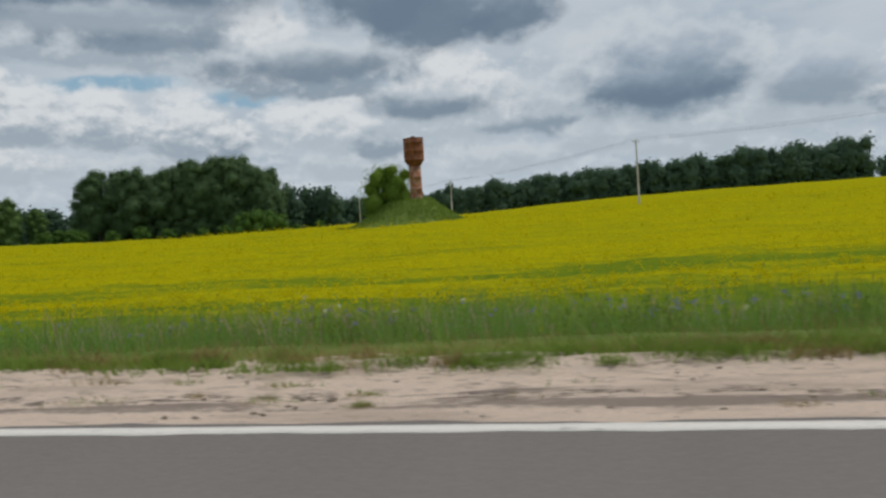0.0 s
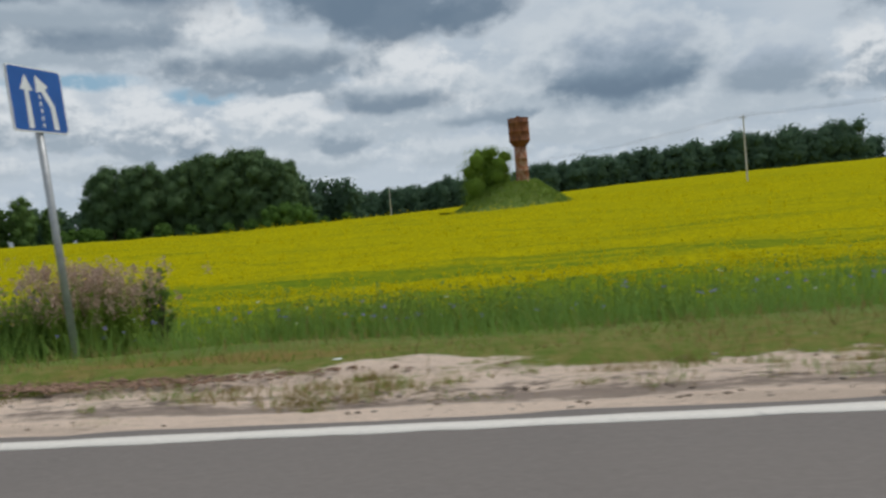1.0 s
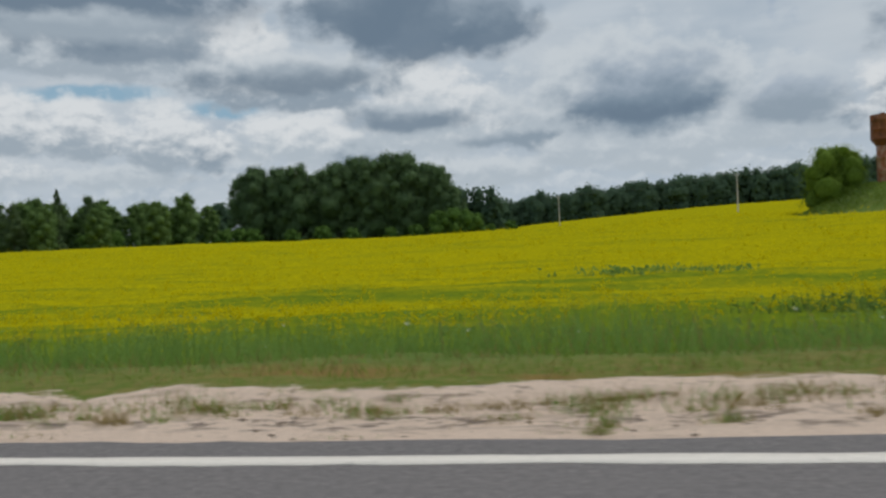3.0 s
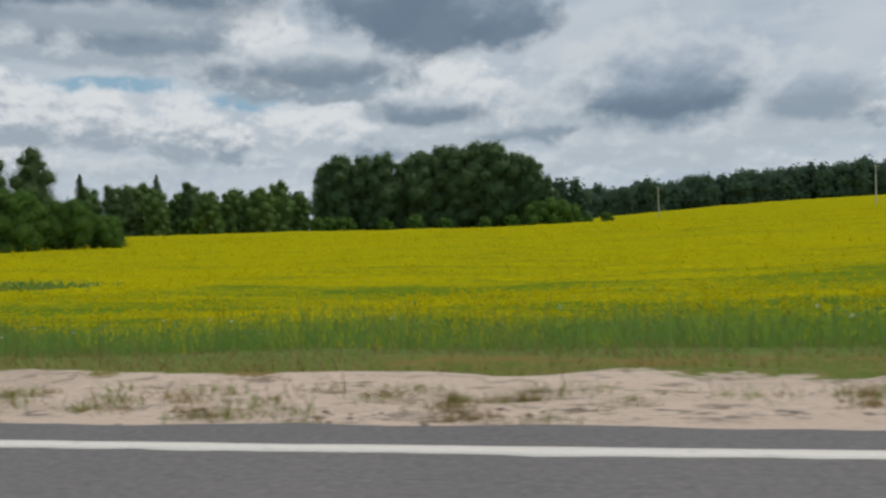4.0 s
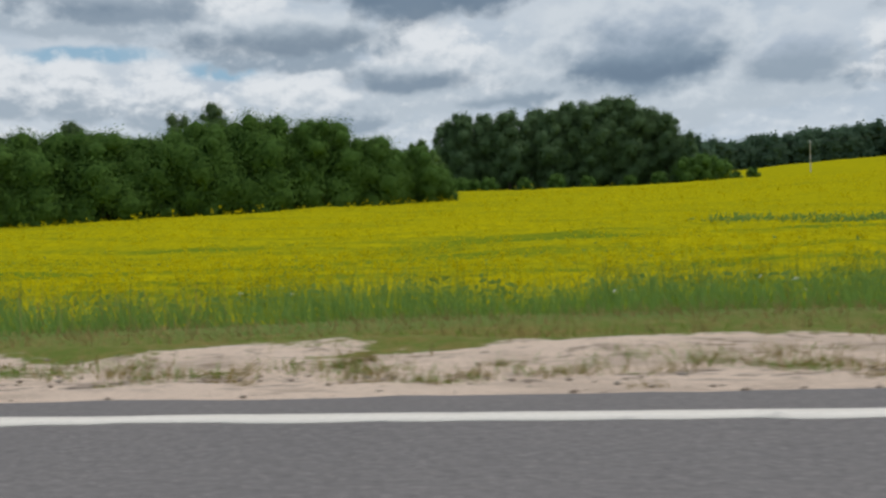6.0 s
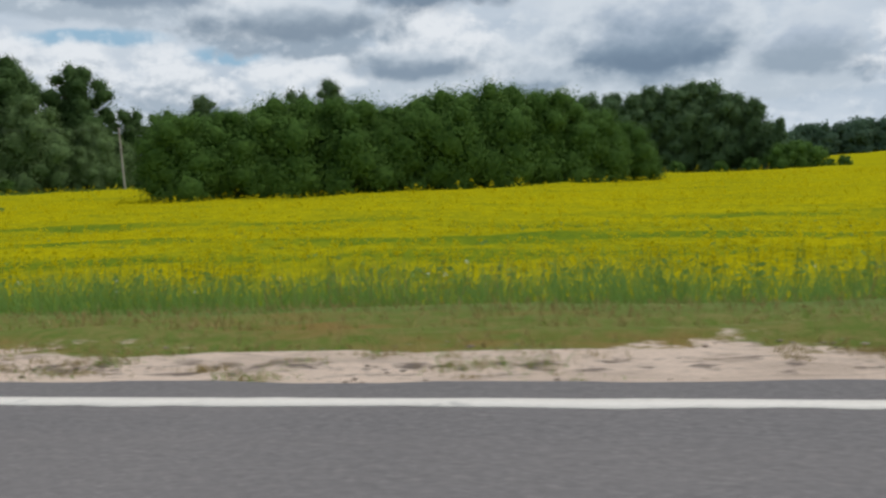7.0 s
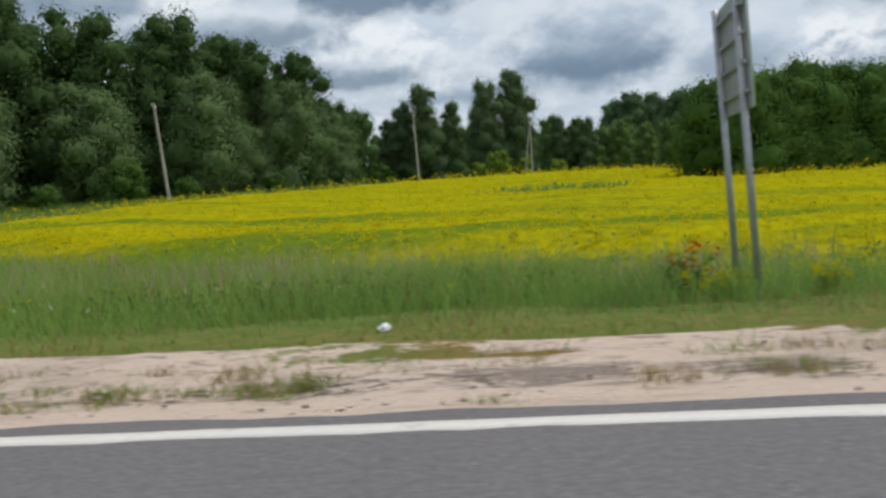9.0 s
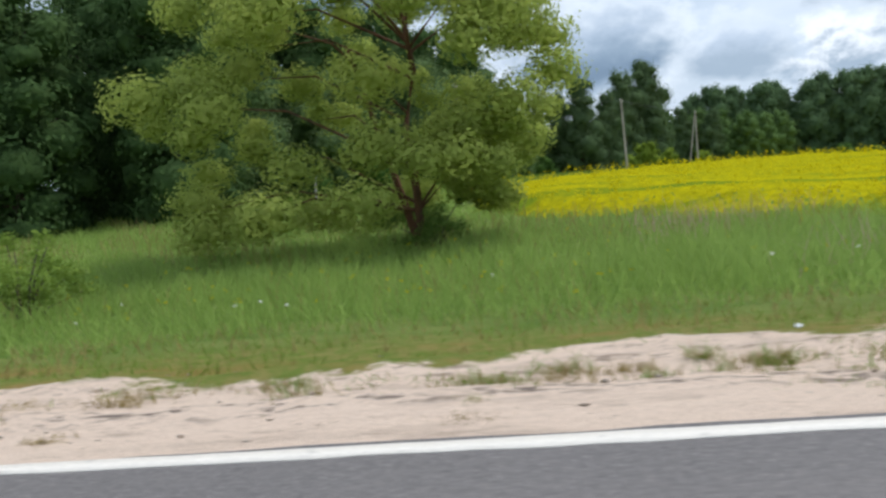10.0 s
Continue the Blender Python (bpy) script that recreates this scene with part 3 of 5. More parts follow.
gx = np.unique(np.concatenate([[-2500, -1600, -1000, -700, -500, -420, -360], np.arange(-330, -15, 0.8), np.arange(-15, 60, 1.2), np.arange(60, 200, 8), [240, 320, 450, 700, 1200, 2500]]))
gy = np.unique(np.concatenate([[-2500, -800, -300, -100, -40, -20, -9, 0, 3.6, 4.0], np.arange(4.2, 7, 0.14), np.arange(7, 9, 0.25), np.arange(9, 16, 0.5), np.arange(16, 60, 2.0), np.arange(60, 130, 3.0), np.arange(130, 300, 10), np.arange(300, 520, 30), [600, 800, 1200, 2000, 4000]]))
GX, GY = np.meshgrid(gx, gy, indexing="ij")
GZ = land(GX, GY) + mound_rise(GX, GY)
edge = np.clip((GY - 4.4) / 0.5, 0, 1) * np.clip((9 - GY) / 1.5, 0, 1)
GZ = GZ + edge * (0.022 * wave(GX, GY * 2.2, 1.6, 5) + 0.03 * wave(GX * 0.25, GY, 1.1, 6) + 0.015 * wave(GX, GY, 0.7, 8))
GZ = GZ + 0.07 * np.exp(-((GY - 6.0 - 0.25 * wave(GX, 0 * GX, 6, 12)) / 0.28) ** 2)
GZ[GY < 4.15] = -0.05
nx, ny = GX.shape
ids = np.arange(nx * ny).reshape(nx, ny)
quads = np.stack([ids[:-1, :-1], ids[1:, :-1], ids[1:, 1:], ids[:-1, 1:]], -1).reshape(-1, 4)
ground = raw("ground", np.stack([GX, GY, GZ], -1).reshape(-1, 3), quads, [M_GROUND], smooth=True)
ground.data.attributes.new("turf", "FLOAT", "POINT").data.foreach_set("value", turf_share(GX, GY).astype(np.float32).ravel())
wander = np.interp(GX, [-36, -31, -23, 0, 12], [5.15, 5.1, 4.75, 4.65, 4.65]) + 0.05 * wave(GX, 0 * GX, 4, 15)
strip = np.clip((GX + 36) / 6, 0, 1) * np.clip(1.6 - np.abs(GY - wander) / 0.12, 0, 1) * (0.8 + 0.3 * wave(GX, GY, 3, 16))
blots = np.clip(wave(GX * 0.5, GY * 1.6, 2.4, 17) * 1.5 - 0.45, 0, 1) * np.clip(1.3 - np.abs(GY - 5.02) / 0.28, 0, 1)
weedy = np.clip((GX + 217) / 4, 0, 1) * np.clip((-188 - GX) / 6, 0, 1) * np.clip(1.5 - np.abs(GY - 5.05) / 0.32, 0, 1) * (0.50 + 0.35 * wave(GX * 1.5, GY * 2, 1.5, 18))
ground.data.attributes.new("dirt", "FLOAT", "POINT").data.foreach_set("value", np.clip(np.maximum(np.maximum(strip, weedy), 0.8 * blots), 0, 1).astype(np.float32).ravel())
tagged(ground, "sandy road shoulder running into a grassy verge and open land", "ground", kind="structure")


# ---- road and its markings ----
def ragged(x, seed, amount):
    return amount * (wave(x, 0 * x, 2.3, seed) * 0.6 + wave(x, 0 * x, 0.6, seed + 1) * 0.4)


def ribbon(name, xs, y0, y1, z, mat, label, category, thick=0.0):
    """A strip along the road between two edges given for every x."""
    n = len(xs)
    V = np.concatenate([np.stack([xs, y0, np.full(n, z)], -1), np.stack([xs, y1, np.full(n, z)], -1),
                        np.stack([xs, y0, np.full(n, z - thick)], -1), np.stack([xs, y1, np.full(n, z - thick)], -1)])
    k = np.arange(n - 1)
    F = np.concatenate([np.stack([k, k + 1, n + k + 1, n + k], -1), np.stack([n + k, n + k + 1, 3 * n + k + 1, 3 * n + k], -1),
                        np.stack([2 * n + k, 2 * n + k + 1, k + 1, k], -1)])
    if xs[1] < xs[0]:
        F = F[:, ::-1]
    return tagged(raw(name, V, F, [mat]), label, category, kind="structure")


rx = np.concatenate([[-2500, -900, -500], np.arange(-330, 60, 0.3), [200, 900, 2500]])
asphalt_edge = np.interp(rx, [-330, -234, -222, -210, -199, -187, -163, -151, -116, -104, -93, -57, -22, 0], [4.1, 4.08, 4.12, 4.22, 4.34, 4.31, 4.42, 4.37, 4.43, 4.38, 4.46, 4.31, 4.15, 4.1]) + ragged(rx, 31, 0.06)
ribbon("road", rx, np.full(len(rx), -8.0), asphalt_edge, 0.0, M_ASPHALT, "grey worn asphalt carriageway with crumbling edge", "road", 0.12)
lx = np.arange(-330, 60, 0.2)
ribbon("edge_line", lx, 3.882 + ragged(lx, 33, 0.028), 4.03 + ragged(lx, 35, 0.014), 0.006, M_PAINT, "white painted edge line with ragged worn rims", "road marking", 0.006)


def stripe(points, width, seed):
    px, py = zip(*points)
    xs = np.arange(px[0], px[-1], 0.2)
    mid = spline(px, py, xs)
    ribbon("lane_marking", xs, mid - width / 2 + ragged(xs, seed, 0.022), mid + width / 2 + ragged(xs, seed + 3, 0.012), 0.0045, M_PAINT,
           "white thermoplastic lane marking with chipped rims", "road marking", 0.0045)


stripe([(-190, 1.9), (-160, 1.7), (-140, 2.3), (-132, 2.95), (-124.4, 3.47), (-119.3, 3.71), (-117.6, 3.79), (-116.5, 3.82), (-114.6, 3.88), (-112.5, 3.93), (-111, 3.95)], 0.22, 41)
stripe([(-227.5, 3.88), (-225, 3.78), (-222, 3.58), (-219.5, 3.33), (-216, 2.9), (-212, 2.4), (-205, 2.0)], 0.22, 47)
stripe([(-0.3, 2.78), (1.5, 2.78), (3.2, 2.78)], 0.16, 53)
stripe([(-34.8, 2.82), (-33.6, 2.82), (-32.5, 2.82)], 0.16, 59)
stripe([(-30.1, 2.62), (-29.4, 2.8), (-28.7, 2.98)], 0.2, 61)


def road_crack(points, seed):
    """A thin ragged crack in the asphalt."""
    r = np.random.default_rng(seed)
    px, py = np.array(points).T
    t = np.linspace(0, 1, 60)
    x = np.interp(t, np.linspace(0, 1, len(px)), px) + np.cumsum(r.normal(0, 0.012, 60))
    y = np.interp(t, np.linspace(0, 1, len(py)), py) + np.cumsum(r.normal(0, 0.004, 60))
    w = 0.003 + 0.005 * r.uniform(0, 1, 60) * np.sin(t * 3.14) ** 0.3
    V = np.concatenate([np.stack([x - w, y, np.full(60, 0.004)], -1), np.stack([x + w, y, np.full(60, 0.004)], -1)])
    k = np.arange(59)
    ob = raw("road_crack", V, np.stack([k, k + 60, k + 61, k + 1], -1), [M_CRACK])
    tagged(ob, "thin dark ragged crack in the asphalt", "road crack", kind="structure")


road_crack([(-12.81, 3.93), (-12.83, 3.59), (-12.88, 3.36), (-12.86, 3.07), (-12.85, 2.84)], 70)
road_crack([(-118.44, 3.64), (-118.35, 3.33), (-118.24, 2.96)], 71)
road_crack([(-110.49, 3.85), (-110.44, 3.74), (-110.42, 3.58)], 72)


# ---- leaves and trees ----
def leaf_quads(P, N, size, r, aspect=0.6):
    """Small folded leaf sprays at the points P, roughly facing N."""
    n = len(P)
    d = r.normal(size=(n, 3))
    N = N + 0.22 * r.normal(size=(n, 3))
    N /= np.linalg.norm(N, axis=1)[:, None] + 1e-9
    a = np.cross(N, d)
    a /= np.linalg.norm(a, axis=1)[:, None] + 1e-9
    b = np.cross(N, a)
    s = (size * r.uniform(0.55, 1.35, n))[:, None]
    V = np.stack([P - a * s, P + b * s * aspect + N * s * 0.2, P + a * s, P - b * s * aspect + N * s * 0.2], 1).reshape(-1, 3)
    F = np.arange(4 * n).reshape(n, 4)[:, ::-1]
    return V, F


def lumps(d, k):
    """Uneven radius of a lobe in the directions d."""
    return 1 + 0.18 * np.sin(d[:, 0] * 7 + k) * np.sin(d[:, 1] * 6 + 2 * k) + 0.14 * np.sin(d[:, 2] * 9 + 3 * k) * np.sin(d[:, 0] * 11) + 0.12 * np.sin(d[:, 1] * 17 + k) * np.sin(d[:, 2] * 15 - k)


def crown_points(lobes, n, r, inner=0.72, outer=1.04):
    """Points in the outer shells of a heap of ellipsoids."""
    C = np.array([l[:3] for l in lobes])
    R = np.array([l[3:] for l in lobes])
    w = R[:, 0] * R[:, 2]
    P, N = [], []
    while sum(len(p) for p in P) < n:
        k = r.choice(len(C), n, p=w / w.sum())
        d = r.normal(size=(n, 3))
        d /= np.linalg.norm(d, axis=1)[:, None]
        q = C[k] + d * R[k] * (r.uniform(inner, outer, n) * lumps(d, k))[:, None]
        deep = np.zeros(n, bool)
        for c, rr in zip(C, R):
            deep |= (((q - c) / rr) ** 2).sum(1) < 0.5 * inner
        keep = ~deep & (q[:, 2] > 0.1)
        P.append(q[keep])
        N.append((d / R[k])[keep])
    P, N = np.concatenate(P)[:n], np.concatenate(N)[:n]
    return P, N / np.linalg.norm(N, axis=1)[:, None]


ICO = bmesh.new()
bmesh.ops.create_icosphere(ICO, subdivisions=1, radius=1)
ICO_V = np.array([v.co[:] for v in ICO.verts])
ICO_F = np.array([[v.index for v in fc.verts] for fc in ICO.faces])
ICO.free()


def cores(lobes, r, fill=0.7):
    """Inner leaf mass of a crown: one lumpy body in each lobe."""
    V, F = [], []
    for k, l in enumerate(lobes):
        lump = lumps(ICO_V, k)[:, None] + 0.09 * r.normal(size=(len(ICO_V), 1))
        v = np.array(l[:3]) + ICO_V * np.array(l[3:]) * fill * lump
        v[:, 2] = np.maximum(v[:, 2], 0.05)
        V.append(v)
        F.append(ICO_F + k * len(ICO_V))
    return np.concatenate(V), np.concatenate(F)


def limbs(h, radius, ends, r, lean=0.0):
    """Trunk with a slight sway and limbs that reach to the given ends."""
    bm = bmesh.new()
    sway = [Vector((0.02 * h * math.sin(2.1 * k + lean), 0.02 * h * math.cos(1.7 * k + lean), h * k / 6)) for k in range(7)]
    sway[0] = Vector((0, 0, -0.25))
    tube(sway, [radius * s for s in (1.25, 0.95, 0.8, 0.66, 0.5, 0.32, 0.12)], 8, bm)
    for e in ends:
        e = Vector(e)
        z0 = max(0.12 * h, min(0.8 * h, e.z - 0.35 * math.hypot(e.x, e.y)))
        k = z0 / h * 6
        s = sway[int(k)].lerp(sway[min(6, int(k) + 1)], k - int(k))
        m = s.lerp(e, 0.55) + Vector((0, 0, 0.06 * h))
        tube([s, m, e], [radius * 0.42, radius * 0.24, radius * 0.06], 5, bm)
    return bm


def broadleaf(name, h, w, n, size, leaf, label, seed, low=0.12, nl=14, category="tree", bark=None, group="", pointed=0.0, lobe=(0.42, 0.62)):
    r = np.random.default_rng(seed)
    ob = thing(name, Matrix(), label, category, group)
    lobes = []
    for k in range(nl):
        t = (k + 0.5) / nl
        zc = h * (low + (0.93 - low) * t)
        taper = math.sqrt(max(0.05, 1 - ((t - 0.42) / 0.66) ** 2)) * (1 - pointed * t)
        a = k * 2.4 + r.uniform(-0.4, 0.4)
        rad = w / 2 * taper
        off = rad * r.uniform(0.42, 0.75)
        s = max(0.12 * w, rad * r.uniform(*lobe))
        lobes.append((off * math.cos(a), off * math.sin(a), min(zc, h - s * 0.8), s, s, s * r.uniform(0.7, 1.0)))
    lobes.append((0, 0, h * (0.5 + low / 2), w * 0.27, w * 0.27, h * 0.36 * (1 - low)))
    lobes.append((0, 0, h * 0.74, w * 0.2, w * 0.2, h * 0.2))
    for k in range(3):
        lobes.append((r.uniform(-0.13, 0.13) * w, r.uniform(-0.13, 0.13) * w, h * r.uniform(0.82, 0.92), w * 0.13, w * 0.13, h * 0.1))
    part("trunk", limbs(h * 0.92, 0.018 * h + 0.05, [(l[0] * 1.15, l[1] * 1.15, l[2]) for l in lobes[:nl:2]], r, seed), bark or M_BARK, ob)
    P, N = crown_points(lobes, n, r, 0.62, 1.06)
    P = P + r.normal(0, 0.6 * size, P.shape)
    axis = P - np.array([0, 0, 0.42 * h])
    N = 0.75 * N + 0.3 * axis / (np.linalg.norm(axis, axis=1)[:, None] + 1e-6) + np.array([0, 0, 0.15])
    N /= np.linalg.norm(N, axis=1)[:, None]
    P[:, 2] = np.maximum(P[:, 2], 0.1)
    V, F = leaf_quads(P, N, size, r)
    cv, cf = cores(lobes, r, 0.64)
    raw("crown", np.concatenate([V, cv]), [F, cf + len(V)], [leaf], parent=ob)
    return ob


def conifer(name, h, w, n, size, label, seed):
    r = np.random.default_rng(seed)
    ob = thing(name, Matrix(), label, "tree", "conifers behind the field")
    part("trunk", limbs(h * 0.98, 0.014 * h + 0.04, [], r, seed), M_BARK, ob)
    t = r.uniform(0, 1, n) ** 1.15
    ang = r.uniform(0, 2 * math.pi, n)
    shape = (1 - t) ** 0.58 * (0.72 + 0.28 * np.sin(ang * 3 + t * 13 + seed)) * (0.8 + 0.2 * np.sin(t * 46 + ang))
    rad = w / 2 * shape * r.uniform(0.3, 1, n) ** 0.45
    z = h * (0.06 + 0.94 * t) - rad * 0.2 + r.normal(0, 0.2, n)
    P = np.stack([rad * np.cos(ang), rad * np.sin(ang), z], -1)
    N = np.stack([np.cos(ang) * 0.5, np.sin(ang) * 0.5, np.full(n, 0.8)], -1)
    raw("crown", *leaf_quads(P, N, size, r, 0.4), [M_FIR], parent=ob)
    return ob


def place(ob, x, y, turn=0.0, scale=1.0, sink=0.05, first=False, tall=1.0):
    tall *= 1 + 0.0042 * max(0.0, min(y, 460) - 10) / 14
    m = Matrix.LocRotScale((x, y, float(land(x, y)[0]) - sink), Euler((0, 0, turn)), (scale, scale, scale * tall))
    if first:
        ob.matrix_basis = m
        return ob
    c = copy_thing(ob, Matrix.LocRotScale(m.translation, m.to_quaternion(), None))
    c.scale = (scale, scale, scale * tall)
    return c


def stand(protos, spots, seed, sizes=(0.85, 1.15)):
    """Sets trees from a few patterns on the spots: (x, y) or (x, y, size)."""
    r = np.random.default_rng(seed)
    used = set()
    for k, s in enumerate(spots):
        p = protos[k % len(protos)]
        place(p, s[0], s[1], r.uniform(0, 6.28), s[2] if len(s) > 2 else r.uniform(*sizes), first=p.name not in used, tall=r.uniform(0.93, 1.08))
        used.add(p.name)


# ---- woods, groves and single trees ----
def far_forest():
    r = np.random.default_rng(71)
    V, F, T, TF, nv, nt = [], [], [], [], 0, 0
    spots = [(x + r.uniform(-2, 2), 452 + r.uniform(-6, 6) + row * 9) for row in range(3) for x in np.arange(-190, 160, 3.9)]
    spots += [(x + r.uniform(-3, 3), 640 + r.uniform(-8, 8)) for x in np.arange(180, 420, 7)]
    spots += [(x + r.uniform(-2, 2), 268 + r.uniform(-8, 8)) for x in np.arange(-430, -92, 4.6)]
    for x, y in spots:
        h = float(np.interp(x, [-430, -200, -190, -60, 40, 110, 155, 420], [15.5, 13.5, 17, 18, 19.5, 24, 25, 22])) * (1 + 0.07 * math.sin(x * 0.21) + 0.05 * math.sin(x * 0.093 + y)) * r.uniform(0.93, 1.06)
        w = h * r.uniform(0.42, 0.58)
        lobes = [(r.uniform(-0.2, 0.2) * w, r.uniform(-0.2, 0.2) * w, h * t, w * s, w * s, h * 0.2) for t, s in ((r.uniform(0.08, 0.2), 0.5), (r.uniform(0.28, 0.45), 0.54), (r.uniform(0.5, 0.68), 0.48), (r.uniform(0.74, 0.86), 0.34))]
        n = 380
        P, N = crown_points(lobes, n, r)
        P = P + r.normal(0, 0.5, P.shape)
        N = N * 0.5 + np.array([0, -0.5, 0.5])
        v, f = leaf_quads(P, N, 0.85, r, 0.8)
        V.append(v + np.array([x, y, float(land(x, y)[0])]))
        F.append(f + nv)
        nv += len(v)
        v, f = cores(lobes, r, 0.74)
        T.append(v + np.array([x, y, float(land(x, y)[0])]))
        TF.append(f + nt)
        nt += len(v)
    ob = raw("far_forest", np.concatenate(V + T), [np.concatenate(F), np.concatenate(TF) + nv], [M_FAR])
    tagged(ob, "dark green mixed forest along the far edge of the field", "forest", kind="stuff")


far_forest()

grove = [broadleaf("tree", 24, 15, 10000, 0.33, M_GROVE, "tall dark green broadleaf tree in a dense grove beyond the field", 101 + k, 0.0, 28, lobe=(0.28, 0.52), group="trees of the grove") for k in range(4)]
stand(grove, [(-176, 238, 0.88), (-170, 236, 0.97), (-163, 239, 1.02), (-156, 236, 1.05), (-149, 240, 1.02), (-142, 236, 1.02), (-136, 239, 1.06), (-130, 236, 1.1),
              (-124.5, 238, 1.13), (-118.5, 237, 1.17), (-112, 239, 1.0), (-107, 236, 0.82), (-172, 250, 0.9), (-160, 251, 1.0), (-147, 252, 1.02), (-134, 251, 1.08), (-121, 250, 1.1), (-110, 249, 0.9)], 1)
birch = broadleaf("birch_tree", 15.5, 6.5, 2600, 0.26, M_GROVE, "slender birch tree standing beside the dark grove", 121, 0.2, 12, group="trees of the grove", pointed=0.3)
stand([birch], [(-101.4, 228, 1.0), (-104, 231, 0.9), (-99, 233, 0.7)], 2)
mids = [broadleaf("tree", 13, 9, 5000, 0.20, M_WOODS, "mid-green broadleaf tree at the back of the field", 131 + k, 0.0, 24, lobe=(0.32, 0.52), group="trees behind the field") for k in range(3)]
stand(mids, [(-178.7, 202, 1.2), (-185, 200, 0.95), (-191, 196, 0.95), (-197, 194, 0.98), (-204, 192, 1.0), (-183, 208, 1.0), (-176, 212, 0.9), (-211, 190, 1.0), (-218, 186, 1.1), (-226, 182, 1.15),
             (-187, 152, 0.78), (-180, 163, 0.85), (-195, 156, 0.9), (-172, 176, 0.9), (-200, 168, 1.0), (-234, 172, 1.2), (-242, 160, 1.25), (-250, 150, 1.3), (-208, 205, 1.1), (-196, 210, 1.1), (-230, 150, 0.8)], 3)
bushes = [broadleaf("bush", 5, 6.5, 2000, 0.18, M_HEDGE, "fresh green rounded bush at the edge of the field", 141 + k, 0.02, 10, "bush", group="bushes along the field") for k in range(3)]
stand(bushes, [(-104, 216, 1.5), (-99, 217, 1.7), (-94.5, 219, 1.25), (-90, 222, 0.6), (-84, 228, 0.7), (-112, 217, 0.8), (-120, 218, 0.7), (-132, 217, 0.8), (-141, 216, 0.9), (-150, 214, 0.8),
               (-172.7, 217, 0.85), (-169.2, 219, 0.95), (-165.7, 220, 0.8), (-187, 180, 0.9), (-193, 178, 1.0), (-168, 205, 0.8), (-160, 208, 0.9), (-246.5, 68, 0.8), (-242, 72, 0.45), (-250, 61, 0.5), (-232, 104, 0.6), (-229, 112, 0.7), (-238, 88, 0.5)], 4, (0.7, 1.0))
limes = [broadleaf("bush", 4.2, 4.5, 1500, 0.14, M_LIME, "yellow-green young bush at the edge of the field", 151, 0.03, 9, "bush", group="bushes along the field")]
stand(limes, [(-211, 126, 1.1), (-214.5, 124, 0.8), (-206.5, 130, 0.9), (-201, 131, 0.8), (-189, 176, 0.9), (-217, 121, 0.7)], 5)

hedge = [broadleaf("willow_bush", 9, 10, 21000, 0.12, M_HEDGE, "dense rounded green willow bush standing in the rapeseed field", 161 + k, 0.02, 30, "bush", group="willow thicket", lobe=(0.26, 0.52)) for k in range(4)]
stand(hedge, [(-193.5, 55, 0.88), (-190, 58, 0.92), (-186.5, 61, 1.0), (-182.5, 63, 1.03), (-178.5, 66, 1.0), (-174.5, 68, 1.05), (-169.6, 71.5, 1.1), (-165, 74.5, 1.06), (-160.8, 79, 0.95), (-157.6, 84, 0.8), (-155.2, 88, 0.6),
              (-189, 65, 0.9), (-182, 70, 0.95), (-174, 75, 1.0), (-166, 81, 1.0)], 6)

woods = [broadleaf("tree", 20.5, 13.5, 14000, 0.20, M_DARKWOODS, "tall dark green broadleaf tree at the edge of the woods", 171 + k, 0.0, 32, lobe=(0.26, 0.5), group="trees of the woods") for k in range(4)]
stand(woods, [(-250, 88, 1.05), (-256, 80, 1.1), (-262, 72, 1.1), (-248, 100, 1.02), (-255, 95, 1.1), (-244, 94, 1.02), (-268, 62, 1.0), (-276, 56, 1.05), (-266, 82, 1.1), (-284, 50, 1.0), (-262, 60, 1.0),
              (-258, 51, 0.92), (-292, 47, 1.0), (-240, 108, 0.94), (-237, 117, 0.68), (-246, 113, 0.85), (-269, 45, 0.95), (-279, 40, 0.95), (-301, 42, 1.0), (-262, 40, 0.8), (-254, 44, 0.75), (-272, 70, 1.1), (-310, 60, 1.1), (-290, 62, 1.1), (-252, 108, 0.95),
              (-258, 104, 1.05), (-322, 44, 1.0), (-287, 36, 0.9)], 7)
pales = [broadleaf("willow_tree", 12, 10, 16000, 0.15, M_PALE, "rounded grey-green willow at the edge of the woods", 181 + k, 0.03, 18, group="trees of the woods", lobe=(0.3, 0.6)) for k in range(2)]
stand(pales, [(-237, 93, 1.05), (-243, 80, 1.08), (-241.5, 88, 0.7), (-234.5, 102, 0.88), (-250.5, 70, 1.0), (-256.5, 60, 0.95), (-236, 110, 0.8), (-246, 84, 0.6), (-233, 98, 0.55)], 8)

firs = [broadleaf("spruce_tree", 17.5, 10, 9000, 0.17, M_FIR, "dark green tree with pointed crown behind the rapeseed field", 197 + k, 0.0, 18, group="conifers behind the field", pointed=0.4) for k in range(3)]
firs += [conifer("spruce_tree", 18, 9.0, 5000, 0.3, "dark green spruce behind the rapeseed field", 191 + k) for k in range(1)]
stand(firs, [(-222.4, 115.5, 0.93), (-226, 117, 0.72), (-218.3, 118, 0.70), (-206, 152, 0.76), (-199, 153, 0.72), (-193.5, 151, 0.7), (-213, 134, 0.98), (-205, 182, 0.85), (-229, 120, 0.6), (-215, 137, 0.75), (-198, 186, 0.8)], 9)
poplar = broadleaf("tree", 20.5, 13, 12000, 0.18, M_FIR, "tall dense dark green tree with pointed crown behind the field", 199, 0.06, 20, group="trees behind the field", pointed=0.45)
place(poplar, -208, 139.6, 0.4, 1.0, first=True)

